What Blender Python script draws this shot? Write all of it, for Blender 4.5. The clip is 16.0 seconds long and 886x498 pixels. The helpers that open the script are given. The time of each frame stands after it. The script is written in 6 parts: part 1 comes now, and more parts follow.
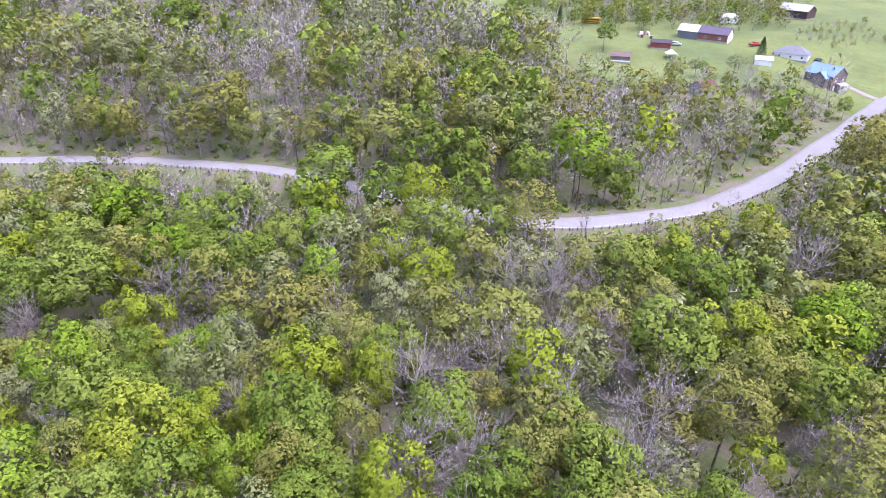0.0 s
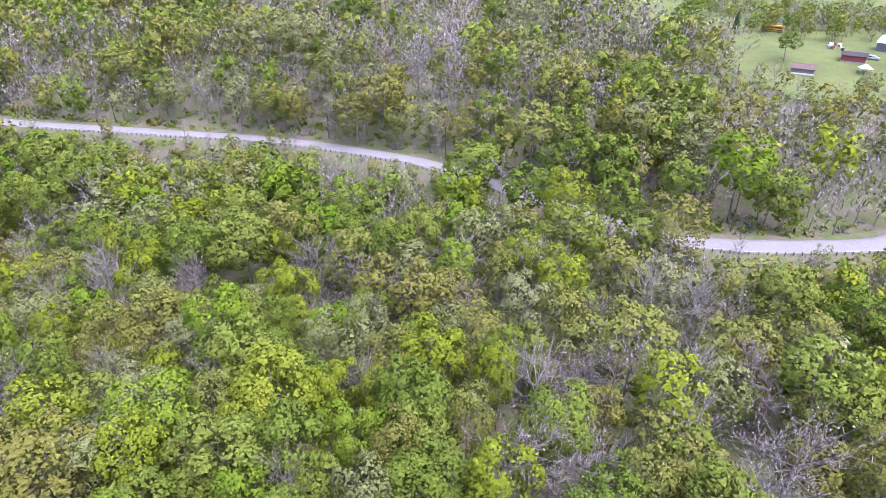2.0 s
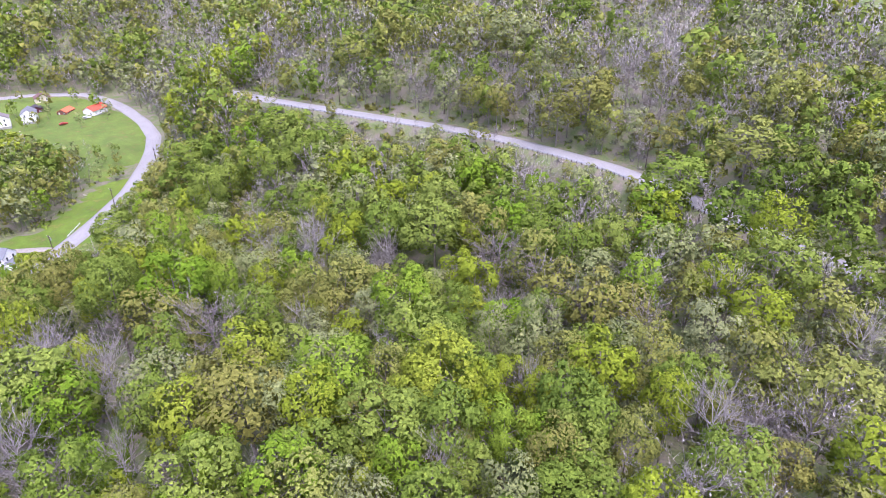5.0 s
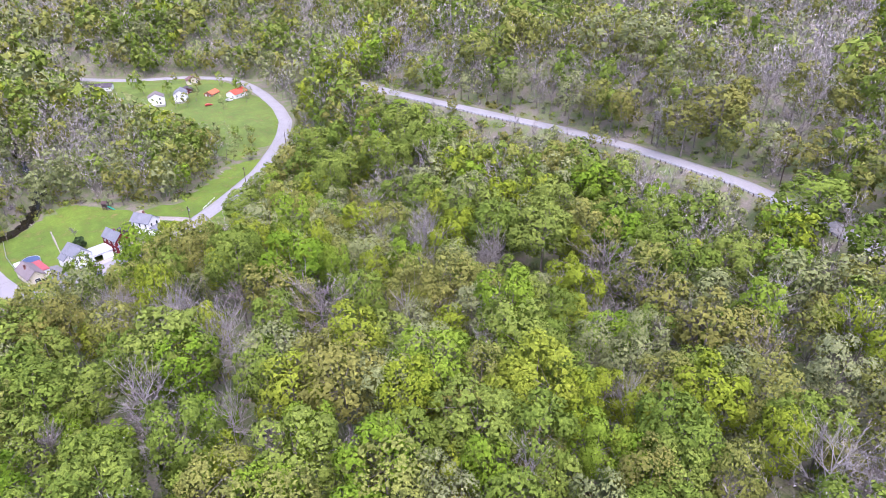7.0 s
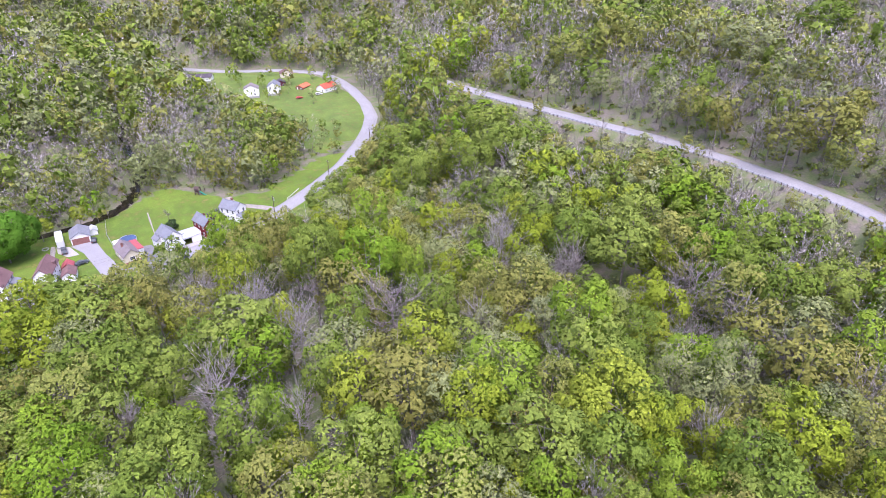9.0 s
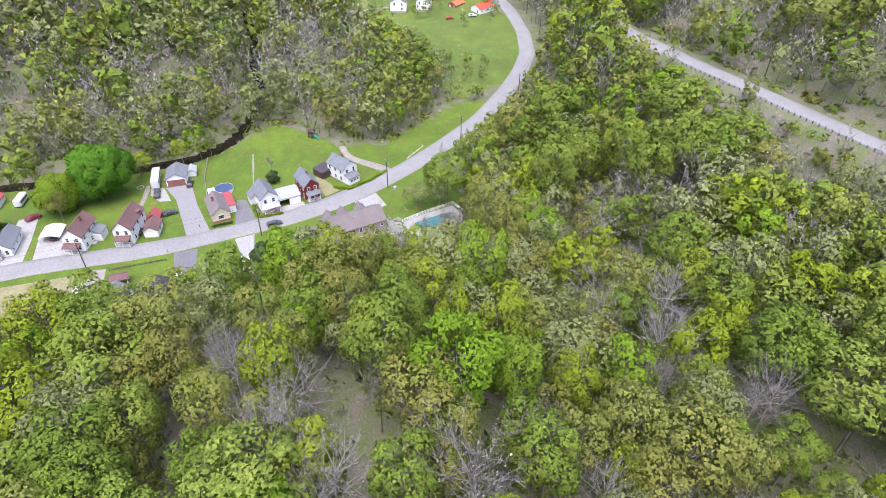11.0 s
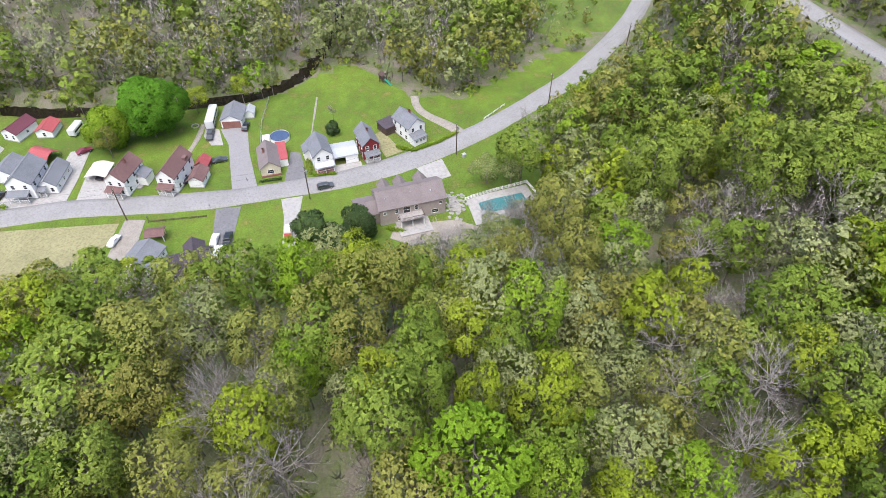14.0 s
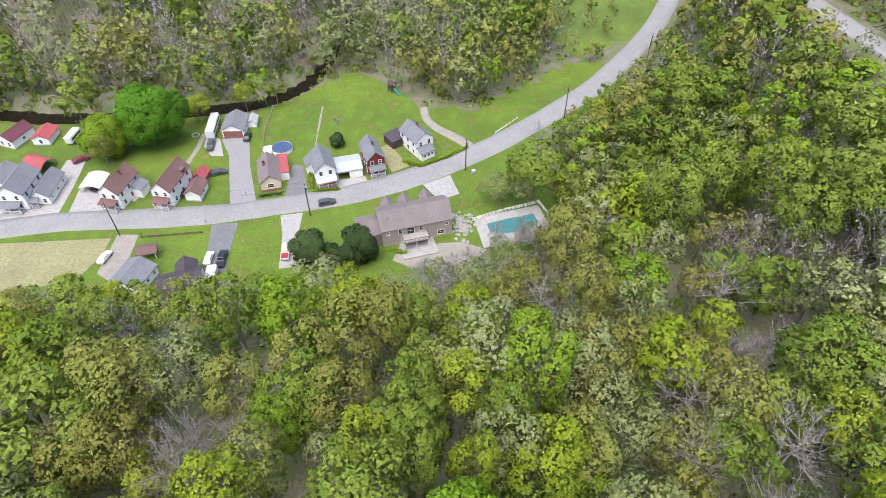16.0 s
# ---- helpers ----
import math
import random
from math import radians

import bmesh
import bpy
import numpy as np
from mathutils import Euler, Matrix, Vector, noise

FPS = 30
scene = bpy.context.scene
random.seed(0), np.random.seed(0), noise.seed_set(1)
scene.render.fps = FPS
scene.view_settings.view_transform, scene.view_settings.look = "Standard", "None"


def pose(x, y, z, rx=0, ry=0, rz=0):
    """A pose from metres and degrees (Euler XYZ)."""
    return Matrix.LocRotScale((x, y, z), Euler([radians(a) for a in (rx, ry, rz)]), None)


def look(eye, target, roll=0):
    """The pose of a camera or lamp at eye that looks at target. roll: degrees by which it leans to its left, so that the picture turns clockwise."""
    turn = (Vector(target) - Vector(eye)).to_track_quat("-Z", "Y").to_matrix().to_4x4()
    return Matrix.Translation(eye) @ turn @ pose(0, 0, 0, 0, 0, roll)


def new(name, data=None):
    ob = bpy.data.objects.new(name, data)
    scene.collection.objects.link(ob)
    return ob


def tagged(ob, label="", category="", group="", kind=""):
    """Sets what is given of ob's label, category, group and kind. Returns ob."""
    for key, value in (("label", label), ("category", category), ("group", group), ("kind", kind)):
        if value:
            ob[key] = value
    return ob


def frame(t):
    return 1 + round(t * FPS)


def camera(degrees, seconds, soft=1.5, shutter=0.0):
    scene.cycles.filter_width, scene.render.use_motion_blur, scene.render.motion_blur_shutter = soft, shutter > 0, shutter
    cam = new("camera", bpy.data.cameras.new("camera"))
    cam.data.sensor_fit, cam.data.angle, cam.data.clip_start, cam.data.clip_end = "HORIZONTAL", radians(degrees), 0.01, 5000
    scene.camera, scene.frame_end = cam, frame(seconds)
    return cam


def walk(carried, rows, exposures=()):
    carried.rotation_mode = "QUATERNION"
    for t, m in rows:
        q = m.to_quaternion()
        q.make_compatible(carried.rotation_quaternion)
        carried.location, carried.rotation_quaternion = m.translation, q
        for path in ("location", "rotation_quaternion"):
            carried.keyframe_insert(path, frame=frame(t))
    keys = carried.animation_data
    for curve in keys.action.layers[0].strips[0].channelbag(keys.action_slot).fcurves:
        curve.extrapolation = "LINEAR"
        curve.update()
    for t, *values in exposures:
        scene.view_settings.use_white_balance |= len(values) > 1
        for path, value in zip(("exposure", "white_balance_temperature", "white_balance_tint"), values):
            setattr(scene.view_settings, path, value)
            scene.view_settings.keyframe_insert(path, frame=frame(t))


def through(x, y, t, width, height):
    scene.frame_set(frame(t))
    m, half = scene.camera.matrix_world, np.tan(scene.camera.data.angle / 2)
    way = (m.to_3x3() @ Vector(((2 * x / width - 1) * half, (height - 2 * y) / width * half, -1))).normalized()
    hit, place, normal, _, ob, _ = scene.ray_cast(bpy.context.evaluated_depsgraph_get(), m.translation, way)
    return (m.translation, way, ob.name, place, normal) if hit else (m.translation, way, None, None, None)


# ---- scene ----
cam = camera(71.14, 16.0, 0.85)
# seconds, x, y, z, yaw, pitch, roll
PATH = [
    (0.0, -0.00, -0.00, 112.64, -0.00, -28.57, 0.79),
    (0.5, -0.01, -0.15, 112.59, 3.00, -28.57, 0.72),
    (1.0, -0.07, 0.03, 112.52, 6.82, -28.63, 0.62),
    (1.5, 0.04, 0.09, 112.47, 10.38, -28.66, 0.53),
    (2.0, 0.11, 0.11, 112.44, 14.28, -28.67, 0.42),
    (2.5, 0.31, 0.12, 112.42, 17.54, -28.66, 0.25),
    (3.0, 0.27, 0.34, 112.39, 20.97, -28.65, 0.06),
    (3.5, 0.03, 0.21, 112.42, 23.91, -28.70, 0.08),
    (4.0, -0.04, 0.05, 112.47, 27.28, -28.69, 0.05),
    (4.5, -0.02, -0.07, 112.55, 30.31, -28.70, -0.21),
    (6.8, -0.13, -0.07, 113.05, 43.61, -28.91, -0.51),
    (7.0, -0.21, -0.10, 113.08, 44.54, -28.90, -0.50),
    (7.5, -0.54, 0.13, 113.12, 46.72, -28.92, -0.55),
    (8.0, -1.03, 0.57, 113.02, 49.18, -28.92, -0.58),
    (8.5, -1.60, 1.10, 112.96, 50.96, -28.92, -0.63),
    (9.0, -2.45, 1.84, 112.85, 52.49, -28.94, -0.62),
    (9.5, -4.36, 3.47, 112.76, 54.56, -28.99, -0.69),
    (9.7, -8.83, 7.72, 112.64, 56.94, -29.14, -0.73),
    (10.0, -18.32, 14.08, 112.75, 59.83, -30.40, -0.65),
    (10.3, -27.81, 20.45, 113.05, 62.47, -32.24, -0.42),
    (10.6, -37.30, 26.82, 113.44, 64.86, -34.43, -0.13),
    (10.9, -46.79, 33.19, 113.87, 67.00, -36.73, 0.17),
    (11.2, -55.63, 39.12, 114.25, 68.86, -38.92, 0.41),
    (11.5, -61.66, 43.17, 114.51, 70.45, -40.76, 0.54),
    (11.8, -64.74, 45.23, 114.57, 71.74, -42.03, 0.47),
    (12.0, -65.80, 45.98, 114.53, 72.51, -42.45, 0.36),
    (12.5, -68.20, 47.42, 114.41, 74.37, -43.36, 0.24),
    (13.0, -70.97, 48.88, 114.28, 76.06, -44.34, 0.14),
    (13.5, -73.42, 50.16, 114.16, 77.23, -44.93, 0.07),
    (14.0, -76.29, 51.59, 113.99, 78.18, -45.12, 0.01),
    (14.5, -78.76, 52.71, 113.73, 78.77, -45.14, -0.03),
    (15.0, -81.47, 53.92, 113.35, 79.28, -45.18, -0.04),
    (15.5, -83.80, 55.00, 112.79, 79.70, -45.21, -0.10),
    (16.0, -86.32, 55.95, 112.14, 80.07, -45.21, -0.08),
]
walk(cam, [(t, Matrix.Translation((x, y, z)) @ pose(0, 0, 0, 90 + p, 0, w) @ pose(0, 0, 0, 0, 0, r)) for t, x, y, z, w, p, r in PATH],
     ((0.0, 1.53, 5650, 29), (4.5, 1.51, 5650, 29), (9.0, 1.48, 5650, 29), (12.0, 1.22, 6050, 10), (16.0, 1.16, 6150, 9)))

# ---- daylight: a bright overcast sky ----
world = bpy.data.worlds.new("world")
scene.world = world
world.use_nodes = True
wn = world.node_tree
sky = wn.nodes.new("ShaderNodeTexSky")
sky.sky_type, sky.sun_disc = "NISHITA", False
sky.sun_elevation, sky.sun_rotation = radians(64), radians(119)
sky.air_density, sky.dust_density, sky.ozone_density = 1.0, 4.0, 1.0
wn.nodes["Background"].inputs["Strength"].default_value = 0.15
wn.links.new(sky.outputs[0], wn.nodes["Background"].inputs["Color"])
sun_data = bpy.data.lights.new("sun", "SUN")
sun_data.energy, sun_data.angle, sun_data.color = 1.5, radians(60), (1.0, 0.97, 0.92)
sun = new("sun", sun_data)
sun.matrix_world = look((0, 0, 300), (-60, 40, 0))

# ---- materials ----


def material(name, rough=0.9, metal=0.0, spec=0.3):
    m = bpy.data.materials.new(name)
    m.use_nodes = True
    b = m.node_tree.nodes["Principled BSDF"]
    b.inputs["Roughness"].default_value = rough
    b.inputs["Metallic"].default_value = metal
    b.inputs["Specular IOR Level"].default_value = spec
    return m, m.node_tree.nodes, m.node_tree.links, b


def noise_node(nodes, links, scale, detail=4.0, rough=0.6, coords="Object"):
    c = nodes.new("ShaderNodeTexCoord")
    n = nodes.new("ShaderNodeTexNoise")
    n.inputs["Scale"].default_value, n.inputs["Detail"].default_value, n.inputs["Roughness"].default_value = scale, detail, rough
    links.new(c.outputs[coords], n.inputs["Vector"])
    return n


def ramp_node(nodes, links, source, stops):
    r = nodes.new("ShaderNodeValToRGB")
    e = r.color_ramp.elements
    while len(e) < len(stops):
        e.new(0.5)
    for k, (at, c) in zip(e, stops):
        k.position, k.color = at, (*c, 1)
    links.new(source, r.inputs[0])
    return r


def mix_node(nodes, links, kind, fac, a, b):
    m = nodes.new("ShaderNodeMix")
    m.data_type, m.blend_type = "RGBA", kind
    if isinstance(fac, float):
        m.inputs[0].default_value = fac
    else:
        links.new(fac, m.inputs[0])
    for value, socket in ((a, m.inputs[6]), (b, m.inputs[7])):
        if isinstance(value, tuple):
            socket.default_value = (*value, 1)
        else:
            links.new(value, socket)
    return m.outputs[2]


def bump(nodes, links, b, source, strength=0.3, distance=0.05):
    k = nodes.new("ShaderNodeBump")
    k.inputs["Strength"].default_value, k.inputs["Distance"].default_value = strength, distance
    links.new(source, k.inputs["Height"])
    links.new(k.outputs[0], b.inputs["Normal"])


def worn(name, colour, rough=0.85, fine=3.0, broad=0.35, amount=0.25, metal=0.0, spec=0.3, relief=0.15):
    """A plain surface with fine grain, broad stains and a slight change from piece to piece."""
    m, nodes, links, b = material(name, rough, metal, spec)
    n1, n2 = noise_node(nodes, links, fine, 6), noise_node(nodes, links, broad, 3)
    dark = tuple(c * (1 - 1.5 * amount) for c in colour)
    light = tuple(min(1, c * (1 + 0.8 * amount)) for c in colour)
    r1 = ramp_node(nodes, links, n1.outputs[0], [(0.3, dark), (0.5, colour), (0.75, light)])
    r2 = ramp_node(nodes, links, n2.outputs[0], [(0.3, (0.75, 0.74, 0.72)), (0.62, (1, 1, 1))])
    c = mix_node(nodes, links, "MULTIPLY", min(1.0, 3 * amount), r1.outputs[0], r2.outputs[0])
    links.new(c, b.inputs["Base Color"])
    bump(nodes, links, b, n1.outputs[0], relief, 0.03)
    return m


def foliage(name, low, mid, high, source="object", through=0.35):
    """Leaves: hue differs from tree to tree and from leaf to leaf, and some light comes through."""
    m, nodes, links, b = material(name, 0.85, 0.0, 0.06)
    geo = nodes.new("ShaderNodeNewGeometry")
    if source == "object":
        pick = nodes.new("ShaderNodeObjectInfo").outputs["Random"]
    else:
        a = nodes.new("ShaderNodeAttribute")
        a.attribute_name = "tone"
        pick = a.outputs["Fac"]
    r = ramp_node(nodes, links, pick, [(0.0, low), (0.5, mid), (1.0, high)])
    v = ramp_node(nodes, links, geo.outputs["Random Per Island"], [(0.0, (0.82, 0.83, 0.82)), (0.5, (0.99, 0.99, 0.99)), (1.0, (1.18, 1.16, 1.1))])
    c = mix_node(nodes, links, "MULTIPLY", 1.0, r.outputs[0], v.outputs[0])
    fine = noise_node(nodes, links, 6.5 if source == "object" else 3.0, 2.0, 0.65)
    speck = ramp_node(nodes, links, fine.outputs[0], [(0.36, (0.70, 0.70, 0.70)), (0.5, (1.0, 1.0, 1.0)), (0.64, (1.25, 1.25, 1.18))])
    c = mix_node(nodes, links, "MULTIPLY", 1.0, c, speck.outputs[0])
    clump = noise_node(nodes, links, 2.1 if source == "object" else 1.1, 3.0, 0.7)
    patchy = ramp_node(nodes, links, clump.outputs[0], [(0.34, (0.74, 0.76, 0.74)), (0.5, (1.0, 1.0, 1.0)), (0.66, (1.2, 1.18, 1.1))])
    c = mix_node(nodes, links, "MULTIPLY", 1.0, c, patchy.outputs[0])
    bump(nodes, links, b, clump.outputs[0], 0.5, 0.3)
    links.new(c, b.inputs["Base Color"])
    if through:
        t = nodes.new("ShaderNodeBsdfTranslucent")
        links.new(c, t.inputs["Color"])
        s = nodes.new("ShaderNodeMixShader")
        s.inputs[0].default_value = through
        links.new(b.outputs[0], s.inputs[1])
        links.new(t.outputs[0], s.inputs[2])
        links.new(s.outputs[0], nodes["Material Output"].inputs["Surface"])
    return m


LEAF = {
    "green": ((0.13, 0.19, 0.028), (0.165, 0.225, 0.035), (0.205, 0.255, 0.05)),
    "lime": ((0.205, 0.26, 0.020), (0.225, 0.28, 0.025), (0.255, 0.30, 0.035)),
    "olive": ((0.205, 0.20, 0.05), (0.215, 0.225, 0.055), (0.225, 0.25, 0.06)),
    "bare": ((0.31, 0.275, 0.275), (0.355, 0.32, 0.325), (0.40, 0.365, 0.375)),
    "pale": ((0.20, 0.225, 0.09), (0.22, 0.245, 0.10), (0.25, 0.27, 0.125)),
    "dark": ((0.05, 0.08, 0.03), (0.06, 0.095, 0.036), (0.075, 0.115, 0.042)),
    "maple": ((0.11, 0.24, 0.022), (0.12, 0.255, 0.025), (0.13, 0.27, 0.03)),
    "vivid": ((0.15, 0.245, 0.018), (0.175, 0.265, 0.022), (0.20, 0.285, 0.03)),
}
LEAVES = {k: foliage("leaves_" + k, *v, through=0.1 if k == "bare" else 0.22) for k, v in LEAF.items()}
WOODS = {k: foliage("wood_leaves_" + k, *v, source="tone", through=0.1 if k == "bare" else 0.22) for k, v in LEAF.items()}
BARK = worn("bark", (0.23, 0.20, 0.175), 0.95, 2.0, 0.5, 0.35)
PALE_BARK = worn("pale_bark", (0.40, 0.365, 0.34), 0.9, 1.0, 0.4, 0.3)
ASPHALT = worn("asphalt", (0.25, 0.24, 0.24), 0.9, 2.0, 0.12, 0.16)
DARK_ASPHALT = worn("dark_asphalt", (0.16, 0.155, 0.165), 0.9, 2.0, 0.2, 0.18)
CONCRETE = worn("concrete", (0.325, 0.308, 0.298), 0.9, 1.2, 0.25, 0.15)
GRAVEL = worn("gravel", (0.28, 0.25, 0.22), 0.95, 4.0, 0.4, 0.25, relief=0.4)
WATER, wnodes, wlinks, wb = material("creek_water", 0.1, 0.0, 0.3)
wb.inputs["Base Color"].default_value = (0.012, 0.009, 0.007, 1)
bump(wnodes, wlinks, wb, noise_node(wnodes, wlinks, 1.2, 4).outputs[0], 0.25, 0.1)

# ---- lie of the land: roads, creek and landform lines with their heights ----
VILLAGE_ROAD = [(-212, -190, 1), (-220, -110, 0.5), (-223.5, -38.5, 0), (-224, -24.7, 0), (-220.5, 5, 0), (-219.5, 20, 0), (-221, 50.3, 0), (-224.3, 66.4, 0),
                (-230.5, 84, 0), (-238, 99.5, 0), (-250, 119.3, 0), (-264, 140, 0), (-287, 164, 0), (-306, 181, 0), (-325, 195, 0), (-352, 207, 0.5),
                (-386, 217, 1), (-412, 222, 1.5), (-440, 222, 2), (-468, 203, 2), (-490, 168, 2), (-548, 122, 2.5), (-612, 101, 3), (-720, 85, 5)]
UPPER_ROAD = [(-250, 186, 38.8), (-238, 185.8, 38.6), (-210.5, 187.3, 38.4), (-181, 189.8, 38.4), (-152, 192.3, 38.4), (-126.7, 195, 38.4), (-102.5, 195, 38.4), (-80, 192.6, 38.4),
              (-57, 188.5, 38.4), (-32.4, 177.8, 38.4), (-10.8, 165.7, 38.4), (8, 156, 38.4), (25.4, 151.5, 38.4), (39.5, 152.2, 38.4), (56, 156.4, 38.4),
              (73.7, 161.8, 38.6), (95, 174, 41), (108, 183, 43), (124, 197, 45), (146, 217, 46.5), (172, 242, 49), (215, 268, 53), (320, 300, 60)]
CREEK = [(-262, -150, -2.5), (-287, -85, -2.5), (-285.7, -58, -2.5), (-281, -46.7, -2.5), (-278, -35.5, -2.5), (-278, -21.4, -2.5), (-275.5, 0, -2.5), (-276, 24.6, -2.4), (-280, 35, -2.3),
         (-285, 42.5, -2.2), (-295, 48.5, -2), (-308, 54, -2), (-323, 60, -1.8), (-360, 62, -1.5), (-420, 70, -1), (-500, 60, 0), (-640, 40, 2)]
LANDFORM = [
    [(-292, 190, 40.5), (-268, 186, 39.4), (-256, 186, 39)],
    [(-262, 340, 70), (-268, 290, 62), (-272, 240, 48)],
    [(-250, -110, 0.5), (-245, -60, 0), (-250, -10, 0), (-250, 30, 0), (-255, 60, 0), (-262, 90, 0), (-285, 120, 0), (-320, 150, 0), (-370, 165, 0.5), (-430, 150, 1), (-500, 110, 1.5)],
    [(-190, -70, 3), (-190, -20, 1.5), (-189, 20, 1), (-186, 50, 0.6), (-190, 80, 0.6), (-198, 105, 1), (-228, 125, 1.5), (-262, 160, 3), (-300, 195, 4)],
    [(-30, 28, 31), (-80, 40, 28), (-125, 50, 28), (-140, 65, 25), (-150, 25, 21), (-145, -20, 20), (-60, -40, 33), (60, -40, 36)],
    [(-210, 140, 5), (-165, 125, 10), (-135, 100, 13), (-100, 98, 17), (-60, 100, 23), (-20, 105, 28), (40, 105, 27), (100, 110, 28)],
    [(-30, 62, 29), (20, 70, 30), (70, 70, 30), (130, 90, 33), (160, 140, 37)],
    [(-205, 165, 23), (-150, 165, 22), (-95, 168, 24), (-50, 160, 27), (0, 138, 29), (40, 136, 29), (85, 148, 31)],
    [(-330, 250, 25), (-230, 235, 55), (-160, 235, 57), (-90, 240, 56), (-20, 220, 52), (40, 200, 50), (80, 205, 50)],
    [(-330, 300, 45), (-250, 330, 80), (-150, 330, 80), (-60, 330, 70), (0, 290, 60), (40, 260, 56), (90, 240, 55), (140, 250, 54)],
    [(-60, 400, 65), (30, 400, 64), (120, 320, 60), (170, 330, 61), (220, 400, 64), (150, 520, 72), (-100, 520, 85), (-300, 480, 90)],
    [(-440, 260, 18), (-480, 300, 45), (-560, 180, 20), (-620, 150, 18), (-620, 300, 70), (-760, 200, 60), (-800, 420, 80)],
    [(-304, -60, 1.5), (-300, -10, 1.2), (-303, 25, 1), (-340, -30, 24), (-345, 20, 18), (-400, -60, 66), (-400, 20, 26), (-450, 0, 30), (-560, -60, 70), (-700, -40, 60)],
]


def resample(line, step):
    out = []
    for a, b in zip(line[:-1], line[1:]):
        a, b = np.array(a, float), np.array(b, float)
        n = max(1, int(np.linalg.norm((b - a)[:2]) / step))
        out += [a + (b - a) * k / n for k in range(n)]
    return np.array(out + [np.array(line[-1], float)])


def smooth_line(line, step=4.0, rounds=3):
    p = resample(line, step)
    for _ in range(rounds):
        q = p.copy()
        q[1:-1] = 0.25 * p[:-2] + 0.5 * p[1:-1] + 0.25 * p[2:]
        p = q
    return p


ROAD_A, ROAD_B, CREEK_P = smooth_line(VILLAGE_ROAD), smooth_line(UPPER_ROAD), smooth_line(CREEK)
ANCHORS = np.concatenate([resample(l, 14.0) for l in [VILLAGE_ROAD, UPPER_ROAD, *LANDFORM]])


def nearest(x, y, p):
    """Distance to a line and the line's height there."""
    shape = np.shape(x)
    q = np.stack([np.ravel(x), np.ravel(y)], 1)
    a, ab = p[:-1, :2], p[1:, :2] - p[:-1, :2]
    best, height = np.full(len(q), 1e9), np.zeros(len(q))
    for k in range(len(a)):
        t = np.clip(((q - a[k]) @ ab[k]) / max(1e-9, ab[k] @ ab[k]), 0, 1)
        d = np.hypot(*(q - a[k] - t[:, None] * ab[k]).T)
        m = d < best
        best[m], height[m] = d[m], (p[k, 2] + t * (p[k + 1, 2] - p[k, 2]))[m]
    return best.reshape(shape), height.reshape(shape)


def step01(x, a, b):
    t = np.clip((x - a) / (b - a), 0, 1)
    return t * t * (3 - 2 * t)


def land(x, y):
    x, y = np.asarray(x, float), np.asarray(y, float)
    num, den = np.zeros_like(x), np.zeros_like(x)
    for ax, ay, az in ANCHORS:
        w = 1 / ((x - ax) ** 2 + (y - ay) ** 2 + 60) ** 1.7
        num += w * az
        den += w
    z = num / den
    z = np.where(z > 0, z * (0.1 + 0.9 * step01(z, 1.0, 4.5)), z)
    z += 0.9 * np.sin(x * 0.061 + 1.3 * np.sin(y * 0.043)) * np.cos(y * 0.071) * np.clip((z - 3) / 12, 0, 1)
    for line, inner, outer in ((ROAD_A, 5.5, 16), (ROAD_B, 5.0, 11)):
        d, h = nearest(x, y, line)
        k = step01(d, inner, outer)
        z = h * (1 - k) + z * k
    d, h = nearest(x, y, CREEK_P)
    k = step01(d, 3.0, 7.5)
    return h * (1 - k) - 0.5 * (1 - k) + z * k


def spaced(lo, hi, fine_lo, fine_hi, fine, ratio=1.18):
    mid = list(np.arange(fine_lo, fine_hi + 0.1, fine))
    s, a = fine, mid[-1]
    while a < hi:
        s *= ratio
        a += s
        mid.append(a)
    s, a = fine, mid[0]
    while a > lo:
        s *= ratio
        a -= s
        mid.insert(0, a)
    return np.array(mid)


GX, GY = spaced(-3500, 3000, -500, 230, 3.4), spaced(-3000, 3500, -90, 420, 3.4)
MX, MY = np.meshgrid(GX, GY)
GZ = land(MX, MY)


def ground(x, y):
    """Height of the ground sheet."""
    i = np.clip(np.searchsorted(GX, x) - 1, 0, len(GX) - 2)
    j = np.clip(np.searchsorted(GY, y) - 1, 0, len(GY) - 2)
    u = (x - GX[i]) / (GX[i + 1] - GX[i])
    v = (y - GY[j]) / (GY[j + 1] - GY[j])
    return (GZ[j, i] * (1 - u) + GZ[j, i + 1] * u) * (1 - v) + (GZ[j + 1, i] * (1 - u) + GZ[j + 1, i + 1] * u) * v


def inside(x, y, poly):
    r = np.zeros(np.shape(x), bool)
    for (ax, ay), (bx, by) in zip(poly, poly[1:] + poly[:1]):
        if ay != by:
            r ^= ((ay > y) != (by > y)) & (x < (bx - ax) * (y - ay) / (by - ay) + ax)
    return r


